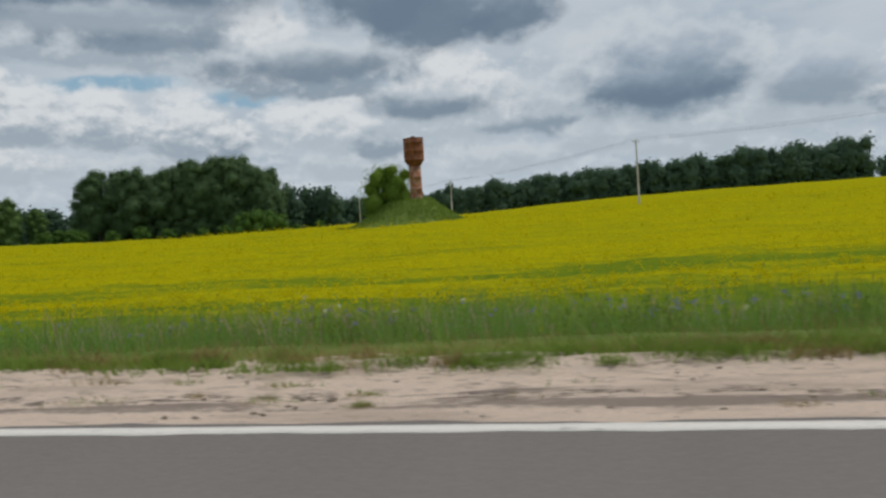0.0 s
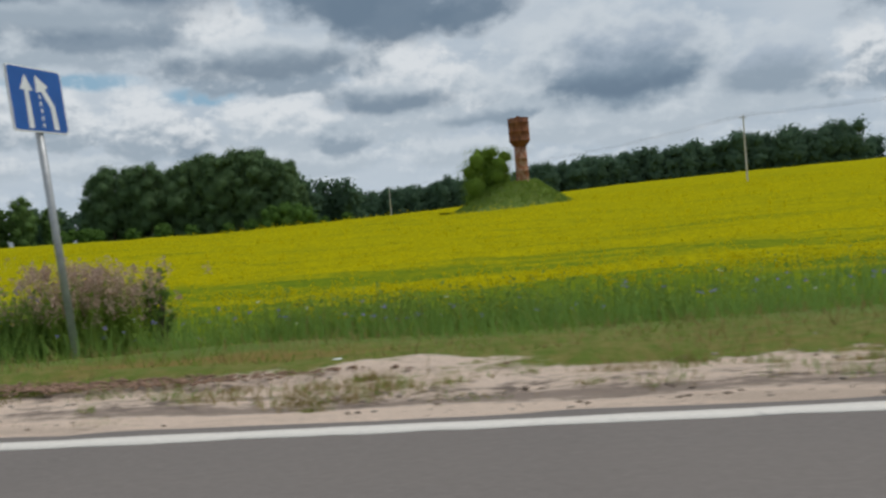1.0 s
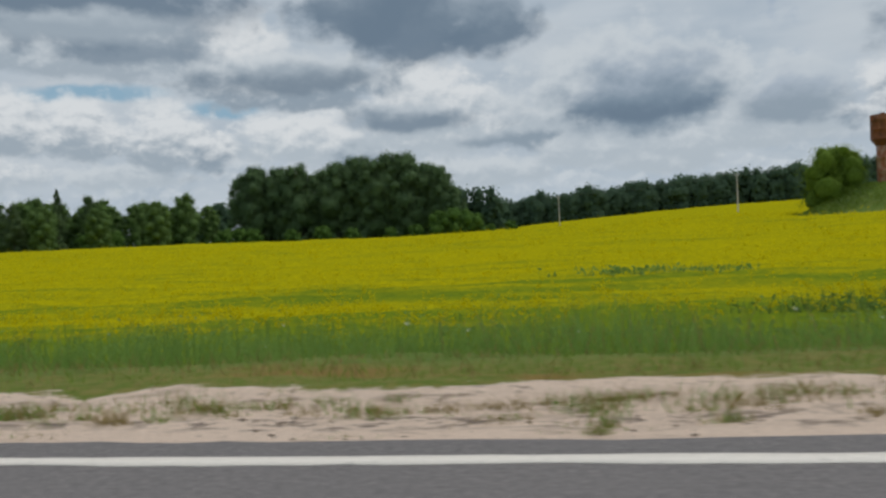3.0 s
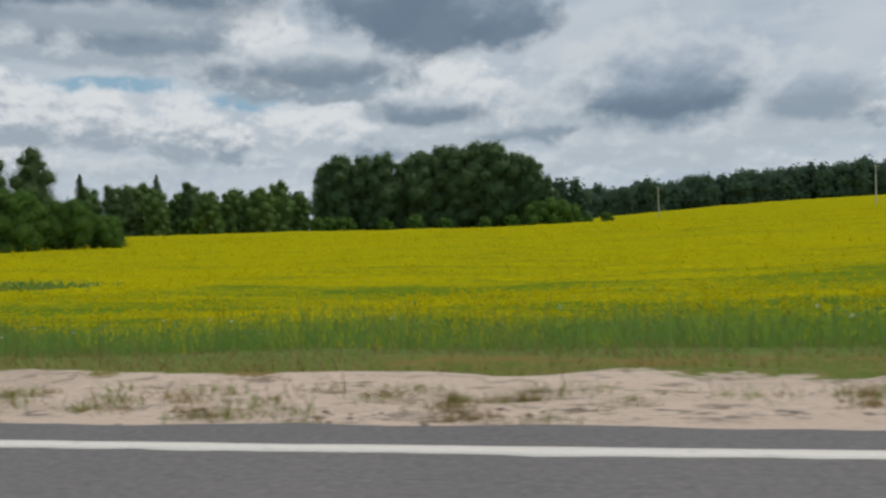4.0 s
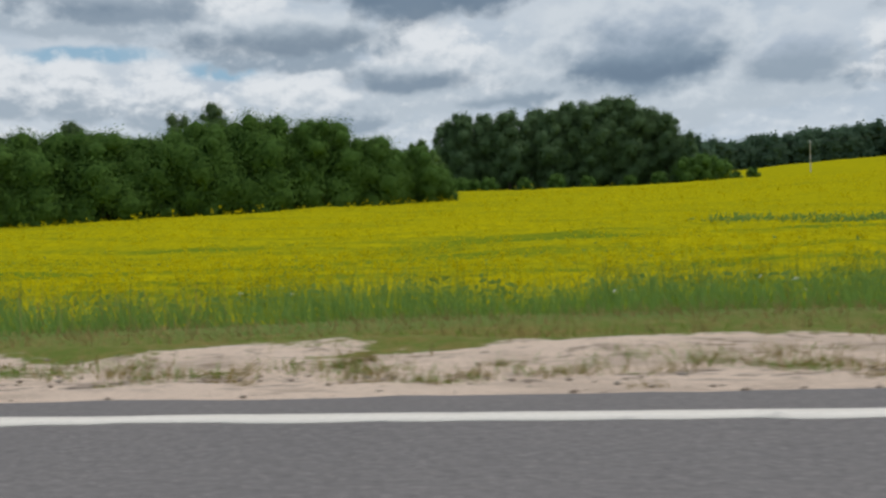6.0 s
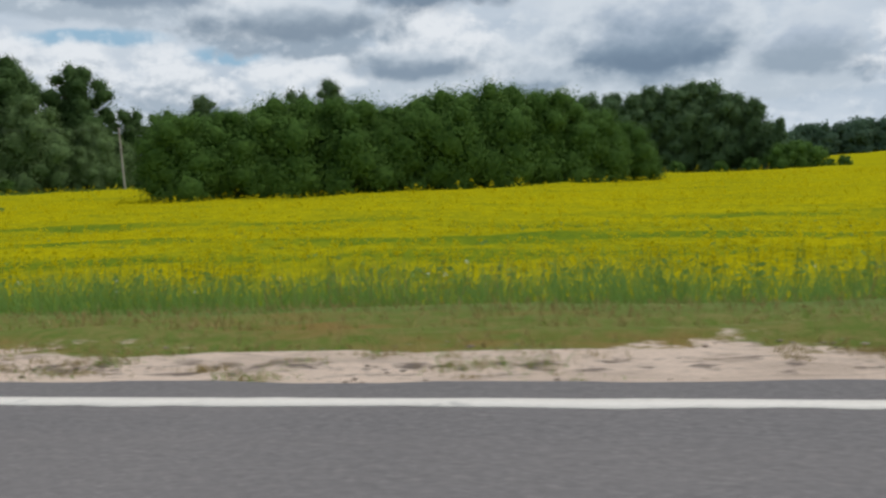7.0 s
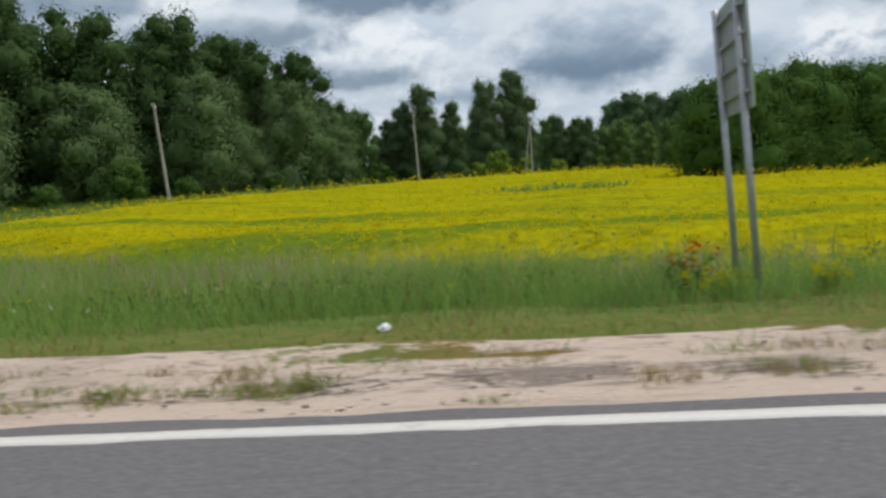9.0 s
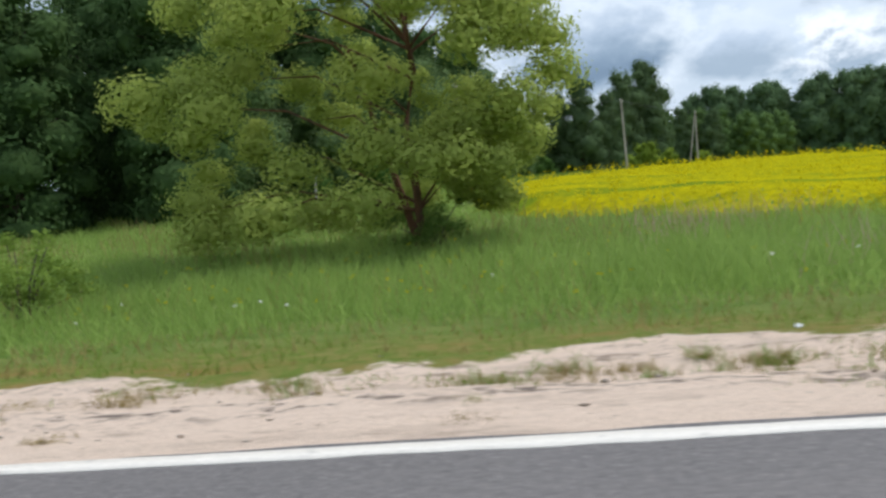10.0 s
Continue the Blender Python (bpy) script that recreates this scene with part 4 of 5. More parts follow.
tower_bush = broadleaf("bush", 9.3, 10, 9000, 0.13, M_BUSHY, "large fresh green bush growing on the mound beside the rusty tower", 211, 0.02, 16, "bush")
place(tower_bush, -29.6, 113.0, 0.6, 0.89, first=True, tall=1.08)
tower_bush.location.z += 1.3


def lone_pine():
    r = np.random.default_rng(223)
    ob = thing("pine_tree", pose(-236.4, 21, float(land(-236.4, 21)[0]) - 0.05), "spreading yellow-green pine with reddish trunk on the grassy verge", "tree")
    lobes = []
    for k in range(125):
        t = r.uniform(0, 1)
        z = 0.9 + 9.6 * t
        reach = 6.1 * math.sin(math.pi * (0.2 + 0.74 * t)) ** 0.75
        a = r.uniform(0, 6.28)
        d = reach * r.uniform(0.45, 1.0)
        s = r.uniform(0.5, 1.05)
        z += max(0.0, 1.5 * math.cos(a)) * (1 - t)
        lobes.append((min(-1.25 + d * math.cos(a) * (1.08 if math.cos(a) < 0 else 1.2 - 0.35 * t), 4.7 - 0.14 * z), d * math.sin(a) * 0.8, z + 0.4 * math.sin(a * 3), s * 1.1, s * 1.0, s * 0.8))
    for k in range(9):
        lobes.append((r.uniform(0.9, 2.7), r.uniform(-0.6, 0.6), r.uniform(0.8, 2.2), 0.62, 0.6, 0.48))
    bm = limbs(10.2, 0.125, [(l[0], l[1], l[2] - 0.3) for l in lobes[::5]], r, 1.0)
    tube([(0, 0, -0.2), (-0.35, 0.1, 1.2), (-0.95, 0.2, 3.4), (-1.7, 0.3, 6.0)], [0.13, 0.11, 0.085, 0.04], 7, bm)
    part("trunk", bm, M_PINEBARK, ob)
    P, N = crown_points(lobes, 105000, r, 0.6)
    P = P + r.normal(0, 0.03, P.shape)
    V, F = leaf_quads(P, N, 0.075, r, 0.5)
    cv, cf = cores(lobes, r, 0.42)
    raw("crown", np.concatenate([V, cv]), [F, cf + len(V)], [M_PINE], parent=ob)


lone_pine()


def shrub(name, x, y, h, w, n, seed, label, leaf):
    r = np.random.default_rng(seed)
    ob = thing(name, pose(x, y, float(land(x, y)[0]) - 0.05), label, "bush")
    lobes = [(r.normal(0, 0.25) * w, r.normal(0, 0.25) * w, h * r.uniform(0.2, 0.78), w * r.uniform(0.13, 0.24), w * r.uniform(0.13, 0.24), h * r.uniform(0.1, 0.17)) for k in range(17)]
    lobes += [(0.32 * w * math.cos(k * 2.1), 0.2 * w * math.sin(k * 1.3), h * 0.9, 0.05 * w, 0.05 * w, h * 0.12) for k in range(4)]
    bm = bmesh.new()
    for l in lobes:
        tube([(0.05 * l[0], 0.05 * l[1], -0.1), (0.4 * l[0], 0.4 * l[1], 0.5 * l[2]), l[:3]], [0.03, 0.02, 0.006], 5, bm)
    part("branchwork", bm, M_BARK, ob)
    P, N = crown_points(lobes, n, r, 0.2)
    P = P + r.normal(0, 0.014 * w + 0.02, P.shape)
    raw("foliage", *leaf_quads(P, N, 0.05, r, 0.5), [leaf], parent=ob)


shrub("shrub", -48.2, 11.5, 2.8, 3.1, 14000, 231, "loose dark green roadside shrub with upright shoots", M_SHRUB)
shrub("shrub", -243.0, 13.2, 1.7, 2.2, 3500, 233, "low pale green shrub in the verge grass", M_BLADE)


shrub("shrub", -236.1, 21.6, 1.5, 2.6, 4200, 241, "dark green undergrowth at the foot of the pine", M_SHRUB)
shrub("thistle", -114.0, 10.7, 1.7, 1.2, 900, 235, "tall airy pale green thistle beside the sign post", M_BLADE)
shrub("shrub", -112.1, 11.0, 1.4, 1.3, 3200, 236, "dark broad-leaved bush behind the grey sign post", M_SHRUB)
shrub("tall_weed", -108.7, 10.9, 1.1, 0.8, 1500, 237, "single upright green weed standing before the crop", M_SHRUB)
shrub("tall_weed", -111.1, 10.8, 1.3, 0.5, 700, 238, "single upright green weed standing before the crop", M_SHRUB)
shrub("tall_weed", -119.5, 10.9, 1.2, 0.6, 900, 239, "single upright green weed standing before the crop", M_SHRUB)
shrub("tall_weed", -28.2, 11.2, 1.6, 0.5, 500, 240, "dark green weed standing above the tall grass", M_SHRUB)


# ---- rusty water tower on its mound ----
def water_tower():
    z0 = 4.45
    ob = thing("water_tower", pose(-24.45, 109.4, z0), "rust-brown steel water tower with wide tank on a grassy mound", "water tower")
    part("column", lathe([(0.98, -0.6), (0.98, 0.0), (0.95, 0.03), (0.95, 1.7), (0.97, 1.72), (0.97, 1.8), (0.93, 1.82), (0.93, 3.5), (0.95, 3.52), (0.95, 3.6), (0.91, 3.62), (0.91, 5.3)], 28), M_FLAKE, ob, "column with rust and flaking pale paint", True)
    part("tank", lathe([(0.92, 5.2), (1.0, 5.35), (1.5, 6.05), (1.56, 6.1), (1.56, 6.16), (1.53, 6.18), (1.53, 7.4), (1.55, 7.42), (1.55, 7.48), (1.53, 7.5), (1.53, 8.7), (1.55, 8.72), (1.55, 8.78), (1.53, 8.8), (1.53, 9.4)], 32), M_RUST, ob, "rust-brown cylindrical tank with cone base", True)
    part("roof", lathe([(1.57, 9.4), (1.57, 9.46), (0.3, 9.62), (0.3, 9.75), (0.02, 9.76)], 32), M_RUST, ob)
    for k in range(2):
        part("ladder_rail", tube([(0.25 + 0.4 * k, -1.03, 0.2), (0.25 + 0.4 * k, -1.03, 5.2), (0.25 + 0.4 * k, -1.62, 6.05), (0.25 + 0.4 * k, -1.62, 9.5)], [0.03] * 4, 5), M_RUST, ob)
    for k in range(14):
        part("rung", tube([(0.25, -1.03, 0.5 + k * 0.34), (0.65, -1.03, 0.5 + k * 0.34)], [0.018] * 2, 5), M_RUST, ob)


water_tower()


# ---- poles and wires ----
def power_pole(x, y, top, lean, wooden=False, strut=False, arm=True, toward=(0.58, -0.81), group="power line poles"):
    z = float(land(x, y)[0])
    h = top - z
    size = 0.65 if top < 4 else 1.0
    lab = "weathered grey wooden line pole" if wooden else "pale grey concrete power line pole with crossarm"
    if strut:
        lab = "weathered grey pole with a leaning strut"
    ob = thing("utility_pole", pose(x, y, z, 0, lean, 0), lab + " beside the field", "utility pole", group)
    bm = tube([(0, 0, -0.4), (0, 0, h * 0.5), (0, 0, h)], [0.15 * size, 0.135 * size, 0.115 * size] if wooden else [0.16, 0.135, 0.105], 8)
    part("pole", bm, M_WOODPOLE if wooden else M_CONCRETE, ob)
    if strut:
        part("strut", tube([(-1.3, 0.2, -0.4), (-0.08, 0.05, h * 0.93)], [0.13, 0.1], 8), M_WOODPOLE, ob)
    ax = Vector((-toward[1], toward[0], 0)).normalized() if arm else Vector((1, 0, 0))
    pts = []
    if arm:
        a = ax * 0.75
        bm = box((1.5, 0.09, 0.09), (0, 0, 0), 0.01)
        bm.transform(Matrix.Translation((0, 0, h - 0.35)) @ Matrix.Rotation(math.atan2(ax.y, ax.x), 4, "Z"))
        part("crossarm", bm, M_GALV, ob)
    for k in (-1, 0, 1) if arm else (-1, 1):
        p = ax * 0.68 * k + Vector((0, 0, h - 0.3 + (0.32 if k == 0 else 0))) if arm else Vector((0.13 * k, 0, h - 0.25 - 0.25 * (k > 0)))
        bm = lathe([(0.015, 0), (0.015, 0.1), (0.05, 0.11), (0.06, 0.15), (0.045, 0.18), (0.05, 0.22), (0.02, 0.26)], 8)
        bm.transform(Matrix.Translation(p))
        part("insulator", bm, M_WHITE, ob)
        pts.append(ob.matrix_basis @ (p + Vector((0, 0, 0.24))))
    return pts


def wires(runs, label):
    for a, b in zip(runs, runs[1:]):
        for p, q in zip(a, b):
            sag = 0.011 * (p - q).length
            line = [p.lerp(q, t / 10) - Vector((0, 0, 4 * sag * (t / 10) * (1 - t / 10))) for t in range(11)]
            tagged(part("power_wire", tube(line, [0.011] * 11, 4), M_WIRE), label, "wire", "line wires")


line_a = [power_pole(x, y, z, l) for x, y, z, l in ((48, 61, 9.4, 0), (9.05, 116, 11.6, -0.3), (-29.8, 170.8, 10.4, 0.4), (-69, 224.5, 10.0, -0.2), (-108, 279, 9.5, 0))]
wires(line_a, "thin dark power line wire between concrete poles")
line_b = [power_pole(-246.1, 46.0, 3.25, -1.0, True, arm=False, group="wooden line poles"), power_pole(-236.9, 57.4, 9.6, -4.0, True, arm=False, group="wooden line poles"),
          power_pole(-220.25, 88, 10.3, -1.2, True, arm=False, group="wooden line poles"), power_pole(-205.9, 113.5, 10.2, 0, True, True, False, group="wooden line poles")]
wires(line_b[1:], "thin dark wire strung between wooden poles")


# ---- road signs ----
def sheet(size, depth, r=0.045):
    w, h = size
    pts = []
    for cx, cz, a0 in ((w / 2 - r, h / 2 - r, 0), (-w / 2 + r, h / 2 - r, 90), (-w / 2 + r, -h / 2 + r, 180), (w / 2 - r, -h / 2 + r, 270)):
        pts += [(cx + r * math.cos(radians(a0 + s * 30)), cz + r * math.sin(radians(a0 + s * 30))) for s in range(4)]
    return plate(pts, depth)


def lane_sign(x, y, bottom, turn, lean, label):
    """Blue lane sign on one steel post; its face looks to +x, towards oncoming traffic."""
    z = float(land(x, y)[0])
    ob = thing("lane_sign", pose(x, y, z, 0, lean, turn), label, "road sign", "lane signs")
    mid = bottom + 0.45 - z
    face = Matrix.Rotation(radians(90), 4, "Z")

    def put(name, bm, mat, lab="", off=0.0):
        bm.transform(Matrix.Translation((0.05 + off, 0, mid)) @ face)
        return part(name, bm, mat, ob, lab)
    part("post", tube([(0, 0, -0.4), (0, 0, bottom + 0.85 - z)], [0.05, 0.05], 12), M_GALV, ob, "galvanised round post", True)
    put("back_plate", sheet((0.90, 0.90), 0.016), M_BACK, "grey metal back", 0.0)
    put("rim", sheet((0.90, 0.90), 0.002), M_WHITE, "white rim", 0.0195)
    put("panel", sheet((0.862, 0.862), 0.002), M_BLUE, "blue face", 0.0225)
    straight = [(-0.04, -0.40), (0.04, -0.40), (0.03, 0.12), (0.10, 0.12), (0.0, 0.34), (-0.10, 0.12), (-0.03, 0.12)]
    put("arrow", plate([(u - 0.17, v) for u, v in straight], 0.002), M_WHITE, "white straight arrow", 0.0255)
    bent = [(0.205, -0.40), (0.285, -0.40), (0.262, -0.06), (0.135, 0.16), (0.195, 0.20), (0.0, 0.345), (-0.015, 0.10), (0.065, 0.125), (0.19, -0.09)]
    put("arrow", plate(bent, 0.002), M_WHITE, "white arrow bending over", 0.0255)
    for k in range(5):
        put("dash", plate([(0.02, -0.38 + 0.1 * k), (0.045, -0.38 + 0.1 * k), (0.045, -0.32 + 0.1 * k), (0.02, -0.32 + 0.1 * k)], 0.002), M_WHITE, "", 0.0255)
    for k in (-1, 1):
        put("clamp", box((0.2, 0.05, 0.04), (0, 0.035, 0.28 * k), 0.004), M_GALV)


lane_sign(-28.26, 9.1, 2.81, -10.9, -3.6, "blue square lane-ends sign on grey post in tall pinkish grass")
lane_sign(-112.15, 10.42, 2.89, 1.3, -2.8, "blue square lane-ends sign on grey post among weeds")


def text_mesh(words, size, width):
    cu = bpy.data.curves.new("letters", "FONT")
    cu.body, cu.size, cu.align_x, cu.align_y, cu.extrude = words, size, "CENTER", "CENTER", 0.001
    ob = bpy.data.objects.new("letters", cu)
    me = bpy.data.meshes.new_from_object(ob)
    bm = bmesh.new()
    bm.from_mesh(me)
    bpy.data.objects.remove(ob)
    xs = [v.co.x for v in bm.verts]
    bm.transform(Matrix.Diagonal((width / (max(xs) - min(xs)), 1, 1, 1)) @ Matrix.Identity(4))
    bm.transform(Matrix.Rotation(radians(90), 4, "X"))
    return bm


def warning_board():
    x, y, bottom = -206.36, 9.83, 1.92
    w, h = 1.65, 1.40
    z = float(land(x, y)[0])
    ob = thing("warning_board", pose(x, y, z, 0, -2.6, -4.7), "fluorescent yellow warning board with lettering on two grey posts", "road sign")
    mid = bottom + h / 2 - z
    face = Matrix.Rotation(radians(90), 4, "Z")

    def put(name, bm, mat, lab="", off=0.0, at=(0, 0), parent=None):
        bm.transform(Matrix.Translation((0.05 + off, 0, mid)) @ face @ Matrix.Translation((at[0], 0, at[1])))
        return part(name, bm, mat, parent or ob, lab)
    for s in (-0.60, 0.60):
        part("post", tube([(0, s, -0.4), (0, s, bottom + h - z)], [0.042, 0.042], 12), M_GALV, ob, "galvanised round post", True)
    put("back_plate", sheet((w, h), 0.02, 0.02), M_BACK, "grey metal back with stiffening ribs")
    for k in range(4):
        put("rib", box((w - 0.06, 0.035, 0.04), (0, 0.042, -0.5 + 0.33 * k), 0.004), M_GALV)
    panel = put("panel", sheet((w, h), 0.004, 0.02), M_YELLOW, "fluorescent yellow-green face", 0.025)
    for k, (words, wd) in enumerate((("ВНИМАНИЕ!", 1.05), ("НА ДОРОГЕ", 1.0), ("ПЕШЕХОДЫ", 1.0))):
        put("lettering", text_mesh(words, 0.215, wd), M_GREYPRINT, "grey-green block lettering", 0.031, (0.02, 0.49 - 0.25 * k))
    ring = [(0.2 * math.cos(radians(10 * a)), 0.2 * math.sin(radians(10 * a))) for a in range(36)]
    disc = put("round_sign", plate(ring, 0.003), M_RED, "round sign with red rim", 0.031, (-0.51, -0.36))
    put("sign_face", plate([(u * 0.8, v * 0.8) for u, v in ring], 0.002), M_WHITE, "", 0.034, (-0.51, -0.36), disc)
    for s in (-0.055, 0.055):
        put("digit", box((0.07, 0.003, 0.15), (s, 0, 0)), M_BLACK, "", 0.037, (-0.51, -0.36), disc)
    tri = [(-0.24, -0.2), (0.24, -0.2), (0.0, 0.22)]
    tr = put("triangle_sign", plate(tri, 0.003), M_RED, "triangular sign with red rim", 0.031, (-0.06, -0.36))
    put("sign_face", plate([(u * 0.66, v * 0.66 - 0.02) for u, v in tri], 0.002), M_WHITE, "", 0.034, (-0.06, -0.36), tr)
    put("symbol", plate([(-0.03, -0.13), (0.0, -0.04), (0.04, -0.13), (0.06, -0.12), (0.025, 0.0), (0.02, 0.05), (-0.02, 0.05), (-0.04, -0.02), (-0.05, -0.12)], 0.002), M_BLACK, "", 0.037, (-0.06, -0.36), tr)
    cam_sign = put("camera_plate", sheet((0.52, 0.36), 0.003, 0.02), M_WHITE, "white plate with a dark camera symbol", 0.031, (0.49, -0.34))
    put("camera_body", plate([(-0.13, -0.11), (0.15, -0.11), (0.15, 0.05), (-0.13, 0.07)], 0.002), M_BLACK, "", 0.034, (0.49, -0.34), cam_sign)
    put("camera_lens", plate([(0.085 * math.cos(radians(15 * a)) + 0.06, 0.11 * math.sin(radians(15 * a)) + 0.01) for a in range(24)], 0.002), M_BACK, "", 0.037, (0.49, -0.34), cam_sign)


warning_board()


# ---- rapeseed field ----
def tri_stems(B, T, r0, r):
    """Thin three-sided stems from B to T."""
    n = len(B)
    ang = np.array([0, 2.094, 4.189])
    off = np.stack([np.cos(ang), np.sin(ang), 0 * ang], -1) * r0
    V = np.concatenate([B[:, None] + off, T[:, None] + off * 0.4], 1).reshape(-1, 3)
    k = np.arange(n)[:, None] * 6
    F = np.concatenate([k + np.array([[0, 1, 4, 3]]), k + np.array([[1, 2, 5, 4]]), k + np.array([[2, 0, 3, 5]])])
    return V, F


def scatter(x0, x1, y0, y1, per_m2, r, test=None):
    n = int((x1 - x0) * (y1 - y0) * per_m2)
    x, y = r.uniform(x0, x1, n), r.uniform(y0, y1, n)
    if test is not None:
        k = test(x, y)
        x, y = x[k], y[k]
    return x, y


def joined(pieces):
    V, F, M, nv = [], [], [], 0
    for v, f, m in pieces:
        V.append(v)
        F.append(f + nv)
        M.append(np.full(len(f), m))
        nv += len(v)
    return np.concatenate(V), np.concatenate(F), np.concatenate(M)


def rapeseed():
    r = np.random.default_rng(301)
    pieces = []
    # closed canopy under the flower heads
    fx = np.concatenate([np.arange(-246, 60, 1.5), np.arange(60, 300, 6)])
    fy = np.concatenate([np.arange(11, 40, 0.75), np.arange(40, 130, 2.5), np.arange(130, 450, 8)])
    X, Y = np.meshgrid(fx, fy, indexing="ij")
    X = X + r.uniform(-0.3, 0.3, X.shape)
    side = X - field_left(Y)
    depth = np.clip(np.minimum(Y - field_front(X), side) / 3.0, -0.2, 1)
    Z = land(X, Y) - 0.1 + 0.82 * depth + 0.06 * wave(X, Y, 3, 41) + 0.1 * wave(X * 0.3, Y, 6, 43) * np.clip((Y - 14) / 10, 0, 1)
    ids = np.arange(X.size).reshape(X.shape)
    q = np.stack([ids[:-1, :-1], ids[1:, :-1], ids[1:, 1:], ids[:-1, 1:]], -1).reshape(-1, 4)
    cx, cy = X.ravel()[q].mean(1), Y.ravel()[q].mean(1)
    q = q[in_field(cx, cy + 0.8) | in_field(cx + 1.2, cy)]
    q = q[(depth.ravel()[q] > -0.15).any(1)]
    pieces.append((np.stack([X, Y, Z], -1).reshape(-1, 3), q, 0))

    # plants along the front, then clumps that grow sparser with distance
    bands = [(11, 16.5, 5.6, 0.042, 8, 3, 1), (16.5, 27, 3.6, 0.065, 7, 2, 0), (27, 55, 1.3, 0.10, 6, 1, 0), (55, 130, 0.35, 0.18, 5, 1, 0)]
    for y0, y1, dens, size, petals, heads, leaves in bands:
        left, right = (-240, 22) if y1 < 28 else ((-236, 40) if y1 < 60 else (-236, 80))
        x, y = scatter(left, right, y0, y1, dens, r, in_field)
        n = len(x)
        z = land(x, y)
        h = 0.92 * r.uniform(0.8, 1.16 if leaves else 0.98, n) * (0.86 + 0.14 * np.clip((y - field_front(x)) / 1.5, 0, 1))
        B = np.stack([x, y, z], -1)
        T = B + np.stack([r.normal(0, 0.06, n), r.normal(0, 0.06, n), h], -1)
        if leaves:
            v, f = tri_stems(B, T, 0.008, r)
            pieces.append((v, f, 1))
            for k in range(4):
                t = r.uniform(0.15, 0.72, n)[:, None]
                P = B + (T - B) * t + r.normal(0, 0.09, (n, 3)) * np.array([1, 1, 0.3])
                v, f = leaf_quads(P, 0.6 * r.normal(size=(n, 3)) + np.array([0.1, -0.5, 0.8]), 0.08, r, 0.42)
                pieces.append((v, f, 1))
        else:
            for k in range(1 if y1 < 28 else 0):
                P = B + (T - B) * r.uniform(0.58, 0.85, n)[:, None] + r.normal(0, size * 1.6, (n, 3))
                v, f = leaf_quads(P, 0.5 * r.normal(size=(n, 3)) + np.array([0.1, -0.4, 0.9]), size * 1.1, r, 0.5)
                pieces.append((v, f, 1))
        on = r.uniform(0, 1, n) < bloom(x, y)
        for k in range(heads):
            spread = 0.11 if leaves else size * 1.7
            C = T[on] + r.normal(0, spread, (on.sum(), 3)) * np.array([1, 1, 0.75]) - np.array([0, 0, 0.07 * k])
            P = np.repeat(C, petals, 0) + r.normal(0, size * 0.85, (len(C) * petals, 3)) * np.array([1, 1, 1.15])
            v, f = leaf_quads(P, np.tile([0.1, -0.35, 1.0], (len(P), 1)) + r.normal(0, 0.3, (len(P), 3)), size * 0.62, r, 0.85)
            pieces.append((v, f, 2))
    V, F, Mi = joined(pieces)
    ob = raw("rapeseed_field", V, F, [M_CROP, M_STEM, M_PETAL], Mi)
    full = np.ones(len(V), np.float32)
    full[:X.size] = bloom(X.ravel(), Y.ravel())
    ob.data.attributes.new("bloom", "FLOAT", "POINT").data.foreach_set("value", full)
    tagged(ob, "yellow flowering rapeseed crop with green bands where bloom is thin", "rapeseed", kind="stuff")


rapeseed()


# ---- verge: short grass, tall grass, weeds ----
def blades(x, y, h, width, r, lean=0.35):
    n = len(x)
    B = np.stack([x, y, land(x, y) - 0.02], -1)
    a = r.uniform(0, 6.283, n)
    side = np.stack([np.cos(a), np.sin(a), 0 * a], -1) * (width * r.uniform(0.6, 1.3, n))[:, None]
    bend = np.stack([r.normal(0, lean, n), r.normal(0, lean, n), np.ones(n)], -1)
    bend /= np.linalg.norm(bend, axis=1)[:, None]
    mid = B + bend * (h * 0.55)[:, None]
    tip = B + (bend + np.stack([r.normal(0, lean, n), r.normal(0, lean, n), 0 * a], -1) * 0.6) * h[:, None]
    V = np.stack([B - side, B + side, mid + side * 0.7, tip, mid - side * 0.7], 1).reshape(-1, 3)
    k = np.arange(n)[:, None] * 5
    F4 = k + np.array([[0, 1, 2, 4]])
    F3 = k + np.array([[4, 2, 3, 3]])
    return V, F4, F3


